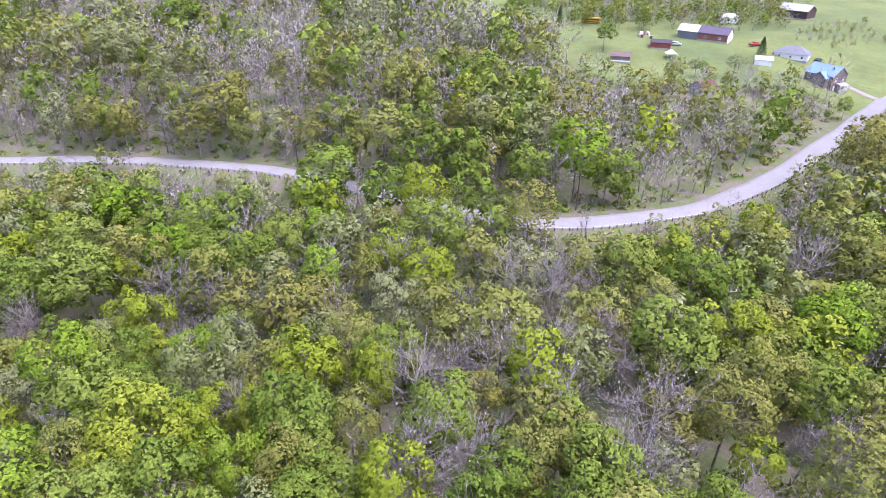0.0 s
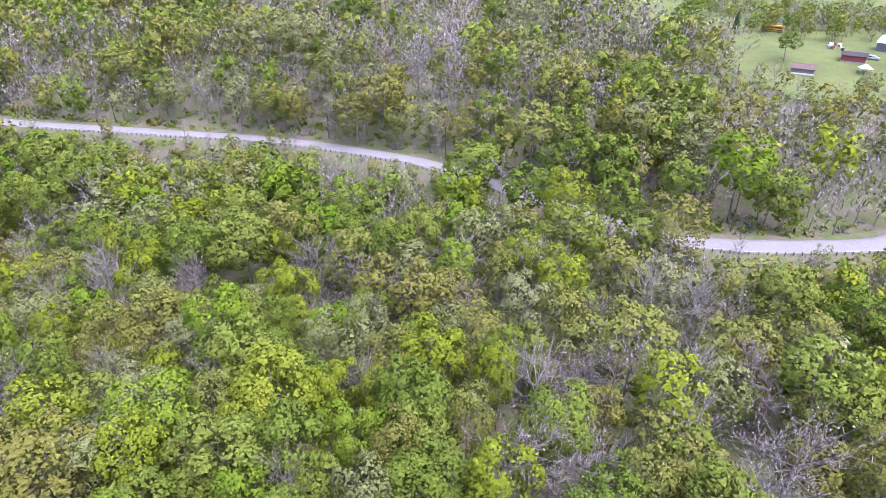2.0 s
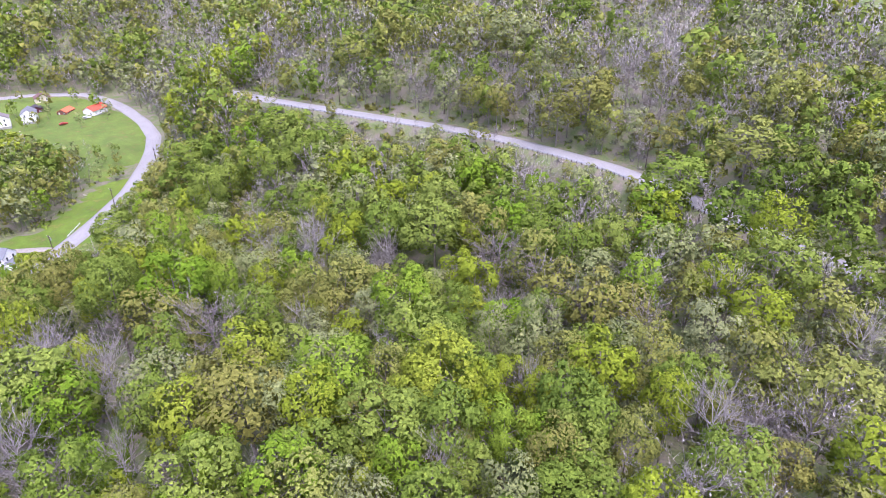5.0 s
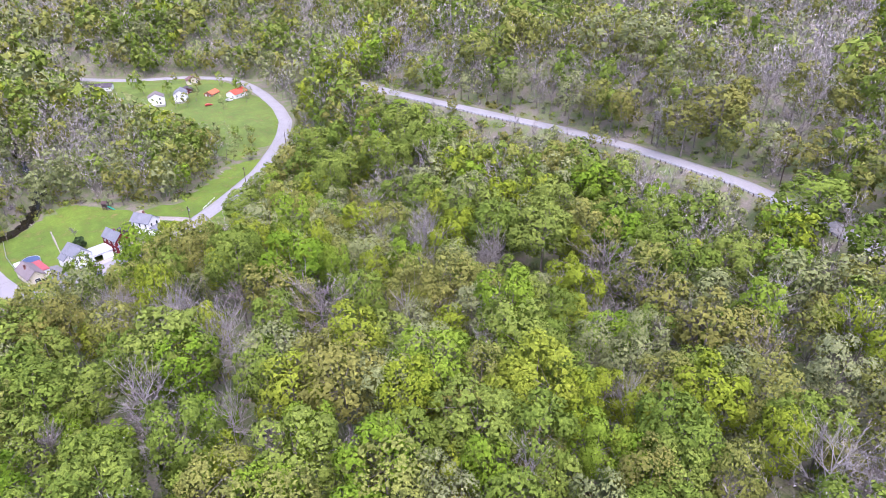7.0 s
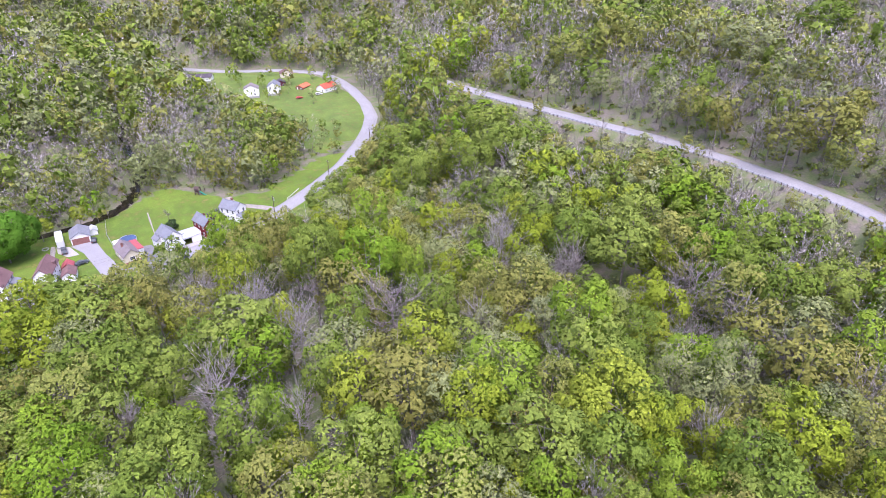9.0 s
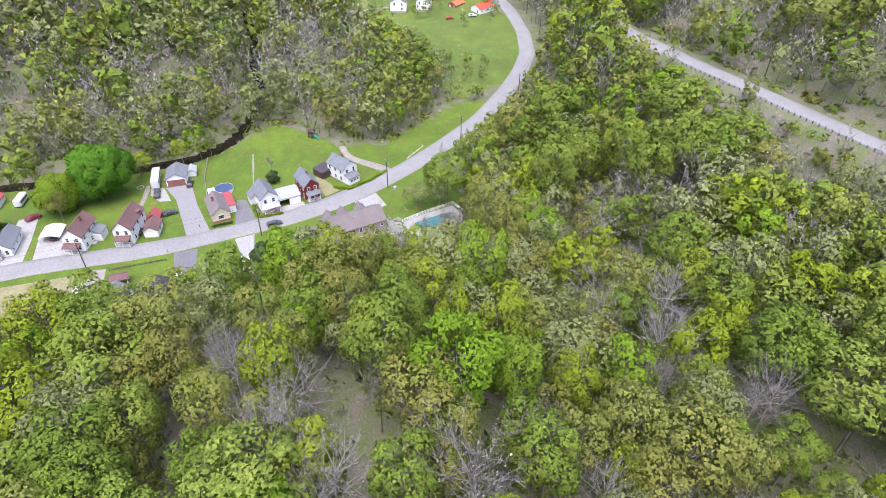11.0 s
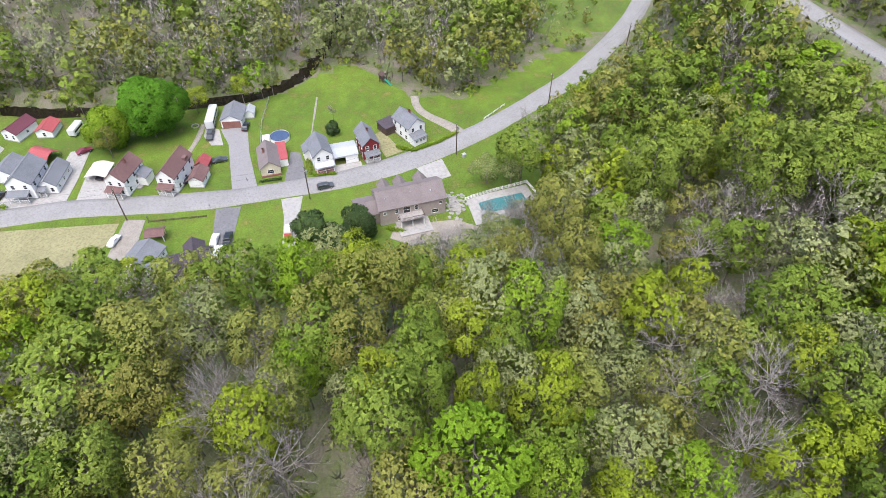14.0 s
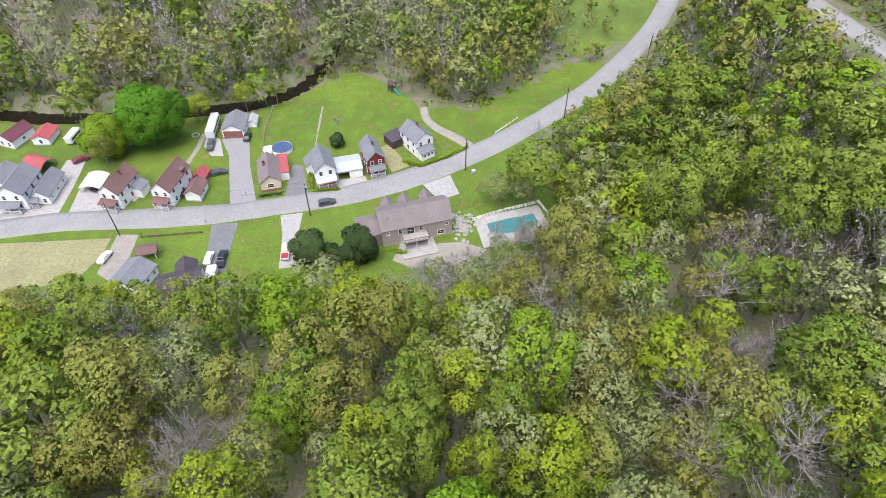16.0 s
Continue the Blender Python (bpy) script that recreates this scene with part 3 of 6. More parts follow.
STANDOUT.append(("bare", [(-116, 38, 20, 6.1), (-112, 50, 17, 4.2), (-109, 103, 26, 6.3), (-136, 115, 16, 5.8), (-153, 121, 18, 6.2), (-156, 69, 17, 5.5), (-131, 29, 20, 4.3), (-113, 30, 19, 2.9), (-103, 98, 20, 3.7), (-89, 5, 21, 4.6), (-92, 21, 22, 5.2), (-79, 18, 21, 4.8), (-77, 29, 20, 3.8), (-90, 56, 25, 7.8), (-53, 40, 19, 3.4), (-53, 35, 20, 3.7), (-4, 82, 23, 5.9), (-3, 63, 24, 7.4), (24, 116, 22, 5.6), (32, 71, 25, 8.5), (19, 89, 23, 6.6), (34, 90, 24, 6.9), (14, 117, 22, 5.5), (-58, 112, 25, 7.6)]))
STANDOUT.append(("bare", [(-119, 113, 23, 6.6), (-35, 107, 20, 4.2), (-34, 78, 19, 3.4), (-25, 77, 19, 3.7), (-35, 52, 20, 3.7), (4, 106, 20, 4.0), (44, 104, 22, 5.4), (58, 67, 21, 5.0), (82, 122, 23, 6.6)]))
STANDOUT.append(("olive", [(-141, 45, 20, 4.8), (-146, 57, 20, 4.1), (-133, 50, 20, 4.1), (-166, 95, 26, 5.8), (-152, 94, 24, 4.8), (-144, 106, 16, 4.7), (-162, -5, 18, 6.0), (-141, 19, 24, 5.6), (-139, 35, 20, 4.3), (-132, 21, 22, 4.4), (-124, 40, 21, 3.7), (-117, 26, 22, 4.5), (-115, 93, 19, 4.5), (-104, 0, 23, 6.0), (-64, 19, 21, 5.1), (-67, 45, 24, 7.1), (-17, 94, 22, 5.3), (-55, 65, 20, 4.0), (-19, 185, 22, 8.5), (21, 141, 24, 6.9), (-73, 204, 23, 8.5), (-82, 198, 19, 7.1), (-120, 204, 18, 5.6), (-107, 200, 17, 4.3)]))
STANDOUT.append(("olive", [(-186, 211, 23, 8.5), (-22, 62, 20, 4.1), (-14, 71, 20, 3.8), (43, 107, 22, 5.8), (13, 65, 20, 4.1), (54, 82, 22, 5.4), (45, 73, 22, 5.4), (57, 59, 22, 5.5), (93, 119, 24, 7.2), (23, 65, 19, 3.5), (116, 165, 24, 6.8)]))
STANDOUT.append(("green", [(-133, 60, 19, 3.7), (-177, 122, 27, 6.0), (-116, 52, 26, 5.4), (-129, 123, 24, 6.6), (-113, 120, 22, 5.7), (-175, 143, 26, 6.4), (-222, 147, 22, 8.5), (-163, 142, 24, 5.4), (-184, 135, 24, 6.6), (-159, 150, 24, 6.7), (-165, 4, 18, 6.9), (-137, 9, 24, 8.1), (-122, 14, 22, 4.9), (-122, 59, 22, 3.7), (-128, 72, 22, 3.7), (-209, 102, 18, 7.1), (-102, 15, 21, 5.1), (-104, 9, 22, 5.7), (-77, 2, 21, 4.6), (-74, 9, 23, 6.0), (-82, 38, 21, 4.6), (-91, 68, 21, 4.8), (-3, 131, 24, 6.9), (-32, 167, 20, 7.9)]))
STANDOUT.append(("green", [(-17, 157, 19, 6.2), (24, 164, 18, 6.1), (14, 216, 21, 8.5), (42, 120, 22, 5.9), (54, 114, 23, 6.2), (-112, 278, 23, 8.5), (-56, 127, 22, 5.4), (-90, 135, 22, 5.8), (-82, 120, 25, 8.2), (-95, 117, 24, 6.9), (-97, 102, 20, 4.4), (-44, 123, 22, 5.4), (-39, 130, 22, 5.5), (-63, 141, 22, 5.5), (-160, 168, 20, 7.6), (-184, 163, 20, 7.5), (-165, 155, 20, 7.8), (84, 102, 23, 6.1)]))
STANDOUT.append(("pale", [(-127, 92, 19, 4.8), (-124, 104, 19, 3.4), (-145, 27, 20, 5.2), (-129, 7, 21, 5.4), (-42, 40, 19, 3.4), (-73, 83, 21, 4.8), (-46, 87, 20, 3.8), (-40, 94, 21, 4.5), (29, 181, 19, 7.0), (-159, 202, 18, 6.0), (-115, 227, 23, 8.5), (-112, 85, 23, 6.6), (-24, 53, 20, 4.2), (-10, 106, 22, 5.5)]))

FAR_HOUSE_TREES = [(-398, 160), (-405, 178), (-418, 186), (-428, 170), (-440, 176), (-396, 204), (-384, 205), (-452, 186), (-462, 160), (-420, 150), (-430, 208), (-375, 198), (-398, 168), (-446, 160), (-415, 202), (-478, 168), (-372, 180)]
BEND_TREES = [(-228, 174), (-234, 176), (-240, 178), (-246, 177), (-252, 178), (-258, 178), (-264, 178), (-270, 178), (-277, 180), (-236, 170), (-248, 170), (-258, 171), (-268, 172), (-242, 196), (-252, 197), (-262, 198)]
FARM_BRUSH = [(62, 345), (80, 328), (100, 330), (122, 334), (143, 329), (160, 336), (178, 340), (192, 352), (190, 385), (215, 392), (225, 410), (40, 410)]
FARM_SCRUB = [(165, 305), (182, 300), (222, 322), (226, 352), (196, 346), (176, 330)]
MEADOW_SHRUBS = [(-292, 153), (-337, 132), (-385, 118), (-450, 132), (-520, 112), (-500, 140), (-432, 146), (-400, 142), (-352, 152), (-318, 170)]

# scatter: what grows where
WOODED = [(-900, 40), (-640, -20), (-560, -50), (-470, -80), (-360, -110), (-285, -105), (-200, -65), (-40, 8), (70, 42), (150, 135), (270, 320), (270, 560), (-900, 560)]


def tree_spots(spacing, rng):
    xs, ys = np.meshgrid(np.arange(-900, 270, spacing), np.arange(-110, 560, spacing))
    x = xs.ravel() + (rng.rand(xs.size) - 0.5) * spacing * 0.9
    y = ys.ravel() + (rng.rand(xs.size) - 0.5) * spacing * 0.9
    keep = np.ones(len(x), bool)
    for poly in LAWNS:
        keep &= ~inside(x, y, poly)
    for line, d in ((ROAD_A, 7.5), (ROAD_B, 6.2), (CREEK_P, np.where(x < -279, 3.4, 5.5))):
        keep &= nearest(x, y, line)[0] > d
    keep &= inside(x, y, WOODED)
    return x[keep], y[keep]


def patch(x, y, f, seed):
    return noise.noise(Vector((x * f, y * f, seed)))


def kind_at(x, y, rng):
    """Which kind grows here: bare on the hillsides, greener on the spur and in the ravine, paler far off in place of
    haze.
    """
    above = y > 197 if -240 < x < -50 else (y > 150 + 0.3 * abs(x - 25) if x >= -50 else False)
    w = {"green": 0.32, "lime": 0.09, "vivid": 0.06, "olive": 0.20, "pale": 0.12, "bare": 0.21}
    if above or x < -280:
        w = {"green": 0.09, "lime": 0.01, "olive": 0.14, "pale": 0.11, "bare": 0.65}
        # far valley: extra pale and bare crowns imitate distance haze by their colour
        if x < -330:
            w = {"green": 0.17, "lime": 0.02, "olive": 0.16, "pale": 0.17, "bare": 0.48}
    if x < -280 and y < 150:
        w = {"green": 0.20, "lime": 0.02, "olive": 0.15, "pale": 0.24, "bare": 0.39}
    elif x > -15 and not above:
        w = {"green": 0.24, "lime": 0.05, "olive": 0.24, "pale": 0.13, "bare": 0.34}
    a, b = patch(x, y, 0.018, 3.1), patch(x, y, 0.05, 9.7)
    w["bare"] *= max(0.1, 1 + 1.6 * a)
    w["green"] *= max(0.1, 1 - 1.5 * a + 0.6 * b)
    w["lime"] *= max(0.05, 1 - 1.2 * a + 1.2 * b)
    r = rng.rand() * sum(w.values())
    for k, v in w.items():
        r -= v
        if r <= 0:
            return k
    return "olive"


def plant():
    rng = np.random.RandomState(21)
    x, y = tree_spots(6.3, rng)
    keep = np.ones(len(x), bool)
    for kind, rows in STANDOUT:
        for k, (tx, ty, high, wide) in enumerate(rows):
            keep &= np.hypot(x - tx, y - ty) > (0.5 if kind == "bare" else 0.72) * wide + 1.2
            root = tree(kind, tx, ty, 1.0, 61.0 * k, k % 6 + (6 if ty > 150 else 0))
            root.scale = (wide / 5.0, wide / 5.0, high / 20.0)
    x, y = x[keep], y[keep]
    z = ground(x, y)
    low = nearest(x, y, ROAD_B)[0]
    fine, mid, back, far, bush = [], [], [], [], []
    for px, py, pz, dr, da in zip(x, y, z, low, nearest(x, y, ROAD_A)[0]):
        kind = kind_at(px, py, rng)
        size = 0.66 + 0.5 * rng.rand() ** 1.2
        below = (py < 190 and -176 < px < -36) or (py < 160 and 15 < px < 115) or (py < 186 and -218 < px <= -176 and dr < 15) or (85 < px < 180 and py < 174 + 0.93 * (px - 95))
        if below and dr < 26:
            size *= 0.18 + 0.8 * dr / 26
            if dr < 17:
                kind = ("bare", "bare", "olive", "pale")[int(abs(px) * 7) % 4]
        if py > 92 and -345 < px < -195 and da < 28 and py < 215:
            size *= 0.16 + 0.84 * da / 28
        if -215 < px < -142 and -40 < py < 46:
            size *= 0.8
        if 35 < px < 140 and 198 < py < 262:
            kind, size = ("bare", "bare", "bare", "olive", kind)[int(px * 7) % 5], size * 0.55
        if -205 < px < -160 and 48 < py < 104:
            kind, size = ("bare", "bare", "olive")[int(px * 7) % 3], size * 0.62
        d = min(math.hypot(px, py), math.hypot(px + 85, py - 52), math.hypot(px + 40, py - 28))
        turn = rng.rand() * 6.283
        if -176 < px < 100 and py < 130 and d < 106:
            if rng.rand() < 0.2:
                continue
            tree(kind, px, py, size * (0.95 + 0.15 * rng.rand()), math.degrees(turn), rng.randint(6) + (0 if d < 70 else 6), 0.85 + 0.3 * rng.rand())
        elif d < 172:
            fine.append((kind, px, py, pz, size, turn, rng.rand()))
        elif d < 250 or (px > 0 and py < 285):
            mid.append((kind, px, py, pz, size, turn, rng.rand()))
        elif d < 370 or (px > -530 and d < 480 and py > 150):
            back.append((kind, px, py, pz, size, turn, rng.rand()))
        elif rng.rand() < 0.6:
            far.append((kind, px, py, pz, size * 1.15, turn, rng.rand()))
    for k, (px, py) in enumerate(BEND_TREES):
        mid.append((("olive", "green", "bare", "lime")[k % 4], px, py, float(ground(px, py)), 0.75 + 0.3 * rng.rand(), k * 1.7, rng.rand()))
    for k, (px, py) in enumerate(FAR_HOUSE_TREES):
        back.append((("green", "pale", "olive", "green", "bare")[k % 5], px, py, float(ground(px, py)), 0.38 + 0.3 * rng.rand(), k * 1.3, rng.rand()))
    for poly, step, small, kinds in ((FARM_BRUSH, 5.0, 0.3, ("bare", "pale", "green", "bare", "olive")), (FARM_SCRUB, 3.2, 0.1, ("bare", "bare", "olive")), (MEADOW_SHRUBS, 5.5, 0.2, ("pale", "green", "olive", "bare"))):
        xs, ys = [q[0] for q in poly], [q[1] for q in poly]
        fx, fy = np.meshgrid(np.arange(min(xs), max(xs), step), np.arange(min(ys), max(ys), step))
        fx = fx.ravel() + step * 1.5 * (rng.rand(fx.size) - 0.5)
        fy = fy.ravel() + step * 1.5 * (rng.rand(fy.size) - 0.5)
        keep = inside(fx, fy, poly) & (np.hypot(fx - 158, fy - 352) > 9) & (np.hypot(fx - 200, fy - 360) > 14)
        for px, py in zip(fx[keep], fy[keep]):
            (mid if px > 0 else back).append((kinds[rng.randint(len(kinds))], px, py, float(ground(px, py)), small * (1 + 1.3 * rng.rand() ** 2), rng.rand() * 6.283, rng.rand()))
    bx, by = tree_spots(4.6, rng)
    near_by = (np.hypot(bx + 60, by - 60) < 320) & (rng.rand(len(bx)) < 0.62)
    bx, by = bx[near_by], by[near_by]
    for px, py, pz in zip(bx, by, ground(bx, by)):
        kind = ("green", "bare", "olive", "green", "pale", "bare")[rng.randint(6)]
        bush.append((kind, px, py, pz - 0.3, 1.4 + 2.0 * rng.rand() ** 1.5, rng.rand() * 6.283, rng.rand()))
    qx, qy = tree_spots(3.0, rng)
    dq = nearest(qx, qy, ROAD_B)[0]
    bank = ((qy < 190) & (qx > -222) & (qx < -55) & (dq < 27)) | ((qy < 165) & (qx > 10) & (qx < 112) & (dq < 20)) | ((dq < 15) & (qx > -230) & (qx < 112))
    bank |= (qx > 20) & (qx < 150) & (qy > 185) & (qy < 262)
    bank |= ((qx > -190) & (qx < -162) & (qy > 54) & (qy < 104)) | ((nearest(qx, qy, CREEK_P)[0] < 20) & (qx < -270) & (qx > -330) & (qy > -90))
    for px, py, pz in zip(qx[bank], qy[bank], ground(qx[bank], qy[bank])):
        if rng.rand() < 0.6:
            creek = px < -262
            bush.append((("green", "pale", "olive", "bare", "green" if creek else "bare")[rng.randint(5)], px, py, pz - 0.2, (1.4 if creek else 0.7) + 1.2 * rng.rand(), rng.rand() * 6.283, rng.rand()))
    wood_mass("undergrowth", "low green undergrowth and brush between the trunks", bush, bush_mix(50, 0.27))
    wood_mass("ravine_woodland", "fresh green and budding woodland in the ravine", fine, trees_of(700, 0.74, 0.055))
    wood_mass("hillside_woodland", "mixed bare and budding spring woodland on the hillsides", mid, trees_of(190, 1.2, 0.125))
    wood_mass("far_woodland", "far mixed spring woodland, grey-brown and fresh green", far, trees_of(58, 2.4, 0.24))
    wood_mass("slope_woodland", "grey-brown bare and budding woodland on the far slopes", back, trees_of(84, 1.9, 0.20))


plant()

# ---- houses ----
WHITE = worn("white_siding", (0.80, 0.79, 0.78), 0.7, 2.0, 0.3, 0.06)
CREAM = worn("cream_siding", (0.60, 0.54, 0.40), 0.7, 2.0, 0.3, 0.08)
TAN = worn("taupe_siding", (0.33, 0.28, 0.265), 0.8, 2.0, 0.3, 0.10)
RED = worn("red_siding", (0.19, 0.025, 0.028), 0.75, 2.0, 0.3, 0.15)
BRICK = worn("red_brick", (0.25, 0.115, 0.095), 0.9, 6.0, 0.4, 0.25)
GREY_ROOF = worn("grey_shingles", (0.175, 0.18, 0.20), 0.9, 5.0, 0.4, 0.22)
BROWN_ROOF = worn("brown_shingles", (0.16, 0.092, 0.088), 0.9, 5.0, 0.4, 0.22)
TAUPE_ROOF = worn("taupe_shingles", (0.185, 0.155, 0.155), 0.9, 5.0, 0.4, 0.18)
DARK_ROOF = worn("dark_shingles", (0.075, 0.06, 0.075), 0.9, 5.0, 0.4, 0.25)
RED_ROOF = worn("red_metal", (0.33, 0.075, 0.08), 0.5, 3.0, 0.4, 0.15)
MAROON = worn("maroon_metal", (0.12, 0.035, 0.05), 0.5, 3.0, 0.4, 0.15)
PALE_METAL = worn("pale_metal", (0.42, 0.43, 0.45), 0.45, 3.0, 0.4, 0.12, metal=0.2)
BLUE_METAL = worn("blue_metal", (0.20, 0.30, 0.44), 0.45, 3.0, 0.4, 0.15)
TRIM = worn("white_trim", (0.78, 0.77, 0.76), 0.6, 3.0, 0.5, 0.05)
DARK_WOOD = worn("dark_boards", (0.09, 0.06, 0.055), 0.9, 3.0, 0.5, 0.3)
BLOCK = worn("foundation_block", (0.34, 0.33, 0.31), 0.9, 3.0, 0.5, 0.15)
POLE_WOOD = worn("pole_wood", (0.10, 0.075, 0.06), 0.9, 4.0, 0.5, 0.3)
GALV = worn("galvanised_steel", (0.45, 0.46, 0.47), 0.45, 3.0, 0.5, 0.15, metal=0.6)
RUBBER = worn("tyre_rubber", (0.02, 0.02, 0.02), 0.8, 4.0, 0.5, 0.2)
GLASS, _gn, _gl, _gb = material("window_glass", 0.06, 0.0, 0.6)
_gb.inputs["Base Color"].default_value = (0.03, 0.035, 0.04, 1)


def box(bm, x0, x1, y0, y1, z0, z1):
    v = [bm.verts.new((x, y, z)) for z in (z0, z1) for x, y in ((x0, y0), (x1, y0), (x1, y1), (x0, y1))]
    for f in ((3, 2, 1, 0), (4, 5, 6, 7), (0, 1, 5, 4), (1, 2, 6, 5), (2, 3, 7, 6), (3, 0, 4, 7)):
        bm.faces.new([v[k] for k in f])


def boxes(*rows):
    bm = bmesh.new()
    for r in rows:
        box(bm, *r)
    return bm


def solid(bm, profile, a0, a1, axis="x"):
    """An outline in the cross plane, drawn out along x or y."""
    at = (lambda a, p: (a, p[0], p[1])) if axis == "x" else (lambda a, p: (p[0], a, p[1]))
    r0 = [bm.verts.new(at(a0, p)) for p in profile]
    r1 = [bm.verts.new(at(a1, p)) for p in profile]
    n = len(profile)
    for k in range(n):
        bm.faces.new((r0[k], r0[(k + 1) % n], r1[(k + 1) % n], r1[k]))
    bm.faces.new(r0[::-1])
    bm.faces.new(r1)
    bmesh.ops.recalc_face_normals(bm, faces=bm.faces)


def mesh_of(name, bm, mat):
    me = bpy.data.meshes.new(name)
    bm.to_mesh(me)
    bm.free()
    me.materials.append(mat)
    return me


def window_meshes(w, h):
    f = 0.09
    fr = boxes((-0.02, 0.06, -w / 2 - f, -w / 2, -h / 2 - f, h / 2 + f), (-0.02, 0.06, w / 2, w / 2 + f, -h / 2 - f, h / 2 + f), (-0.02, 0.06, -w / 2, w / 2, h / 2, h / 2 + f),
               (-0.02, 0.09, -w / 2 - f, w / 2 + f, -h / 2 - f - 0.03, -h / 2 - 0.002), (-0.01, 0.04, -w / 2, w / 2, -0.025, 0.025))
    return mesh_of("window_frame", fr, TRIM), mesh_of("pane", boxes((-0.02, 0.012, -w / 2 + 0.002, w / 2 - 0.002, -h / 2 + 0.002, h / 2 - 0.002)), GLASS)


WINDOWS = {k: window_meshes(*s) for k, s in {"tall": (0.85, 1.35), "small": (0.8, 0.8), "wide": (1.7, 1.2), "door": (1.8, 2.0)}.items()}


def window(parent, x, y, z, turn, size="tall"):
    fr, pa = WINDOWS[size]
    o = new("window", fr)
    o.parent = parent
    o.matrix_local = pose(x, y, z, 0, 0, turn)
    q = new("pane", pa)
    q.parent = o


def gable_wall(w, d, eave, rise, low=-0.8):
    bm = bmesh.new()
    solid(bm, [(-w / 2, low), (w / 2, low), (w / 2, eave), (0, eave + rise), (-w / 2, eave)], -d, 0, "x")
    return bm


def gable_roof(w, d, eave, rise, over=0.35, thick=0.16, front=0.35):
    """Two slabs with a ridge cap."""
    bm = bmesh.new()
    k = rise / (w / 2)
    for s in (-1, 1):
        o = w / 2 + over
        lo, hi = eave - over * k + 0.02, eave + rise + 0.02
        solid(bm, [(s * o, lo), (0, hi), (0, hi + thick), (s * o, lo + thick)], -d - front, front, "x")
    box(bm, -d - front, front, -0.12, 0.12, eave + rise + thick - 0.06, eave + rise + thick + 0.05)
    return bm


def porch(root, w, depth, x, y, h, roof, posts=3, deck=0.45, base=None, rail=True, slope=0.6):
    part("porch_deck", boxes((x, x + depth, y - w / 2, y + w / 2, -0.5, deck)), base or BLOCK, root)
    bm = bmesh.new()
    solid(bm, [(x - 0.02, h + slope), (x + depth + 0.3, h), (x + depth + 0.3, h + 0.14), (x - 0.02, h + slope + 0.14)], y - w / 2 - 0.2, y + w / 2 + 0.2, "y")
    part("porch_roof", bm, roof, root)
    for k in range(posts):
        py = y - w / 2 + 0.12 + (w - 0.24) * k / (posts - 1)
        part("porch_post", boxes((x + depth - 0.2, x + depth - 0.06, py - 0.07, py + 0.07, deck, h + 0.05)), TRIM, root)
    if rail:
        rows = [(x + depth - 0.16, x + depth - 0.1, y - w / 2 + 0.2, y + w / 2 - 0.2, deck + 0.85, deck + 0.92)]
        n = int(w / 0.3)
        rows += [(x + depth - 0.15, x + depth - 0.11, y - w / 2 + 0.2 + k * 0.3, y - w / 2 + 0.24 + k * 0.3, deck, deck + 0.85) for k in range(n)]
        part("porch_railing", boxes(*rows), TRIM, root)


def house(label, x, y, heading, w, d, eave, rise, wall, roof, floors=2, chimney=None, front_windows=2, side_windows=3, door=0.0, name="house", z=None, base=True, over=0.35, category="house", front_z=None, back=True):
    """A gabled house whose gable end faces along its heading; the origin lies at the foot of that wall."""
    root = tagged(new(name), label, category)
    root.matrix_world = pose(x, y, float(ground(x, y)) if z is None else z, 0, 0, heading)
    part("wall", gable_wall(w, d, eave, rise), wall, root)
    part("roof", gable_roof(w, d, eave, rise, over), roof, root)
    if base:
        part("foundation", boxes((-d - 0.04, 0.04, -w / 2 - 0.04, w / 2 + 0.04, -1.0, 0.35)), BLOCK, root)
    if chimney:
        cx, cy, ch = chimney
        part("chimney", boxes((cx - 0.35, cx + 0.35, cy - 0.3, cy + 0.3, eave, ch), (cx - 0.42, cx + 0.42, cy - 0.37, cy + 0.37, ch - 0.15, ch)), BRICK, root)
    storey = eave / floors
    for f in range(floors):
        wz = f * storey + min(1.6, storey * 0.58)
        for k in range(front_windows):
            if f == 0 and door is not None and front_windows > 1 and k == 0:
                continue
            window(root, 0.0, (k - (front_windows - 1) / 2) * w / max(2, front_windows) * 0.95, wz, 0)
        for s in (-1, 1):
            for k in range(side_windows):
                window(root, -d * (k + 0.5) / side_windows, s * w / 2, wz, 90 * s, "tall" if floors > 1 else "small")
        if back:
            window(root, -d, 0.2 * w, wz, 180)
    if door is not None:
        part("door", boxes((-0.02, 0.05, -w * 0.26 - 0.5, -w * 0.26 + 0.5, 0.3, 2.4)), TRIM, root)
    return root


def lean_wing(root, x0, x1, y0, y1, low, high, wall, roof, flip=False, label=""):
    """A side wing under a single slope that falls away from the house."""
    part("wing_wall", boxes((x0, x1, y0, y1, -0.8, low)), wall, root, label)
    a, b = (high, low) if not flip else (low, high)
    bm = bmesh.new()
    solid(bm, [(y0 - 0.2, a + 0.02), (y1 + 0.2, b + 0.02), (y1 + 0.2, b + 0.16), (y0 - 0.2, a + 0.16)], x0 - 0.2, x1 + 0.2, "x")
    part("wing_roof", bm, roof, root)


def gable_wing(root, x, y, turn, w, d, eave, rise, wall, roof):
    """A smaller gabled body against the main one."""
    for nm, bm, mat in (("wing_wall", gable_wall(w, d, eave, rise), wall), ("wing_roof", gable_roof(w, d, eave, rise, 0.25), roof)):
        o = part(nm, bm, mat, root)
        o.matrix_local = pose(x, y, 0, 0, 0, turn)


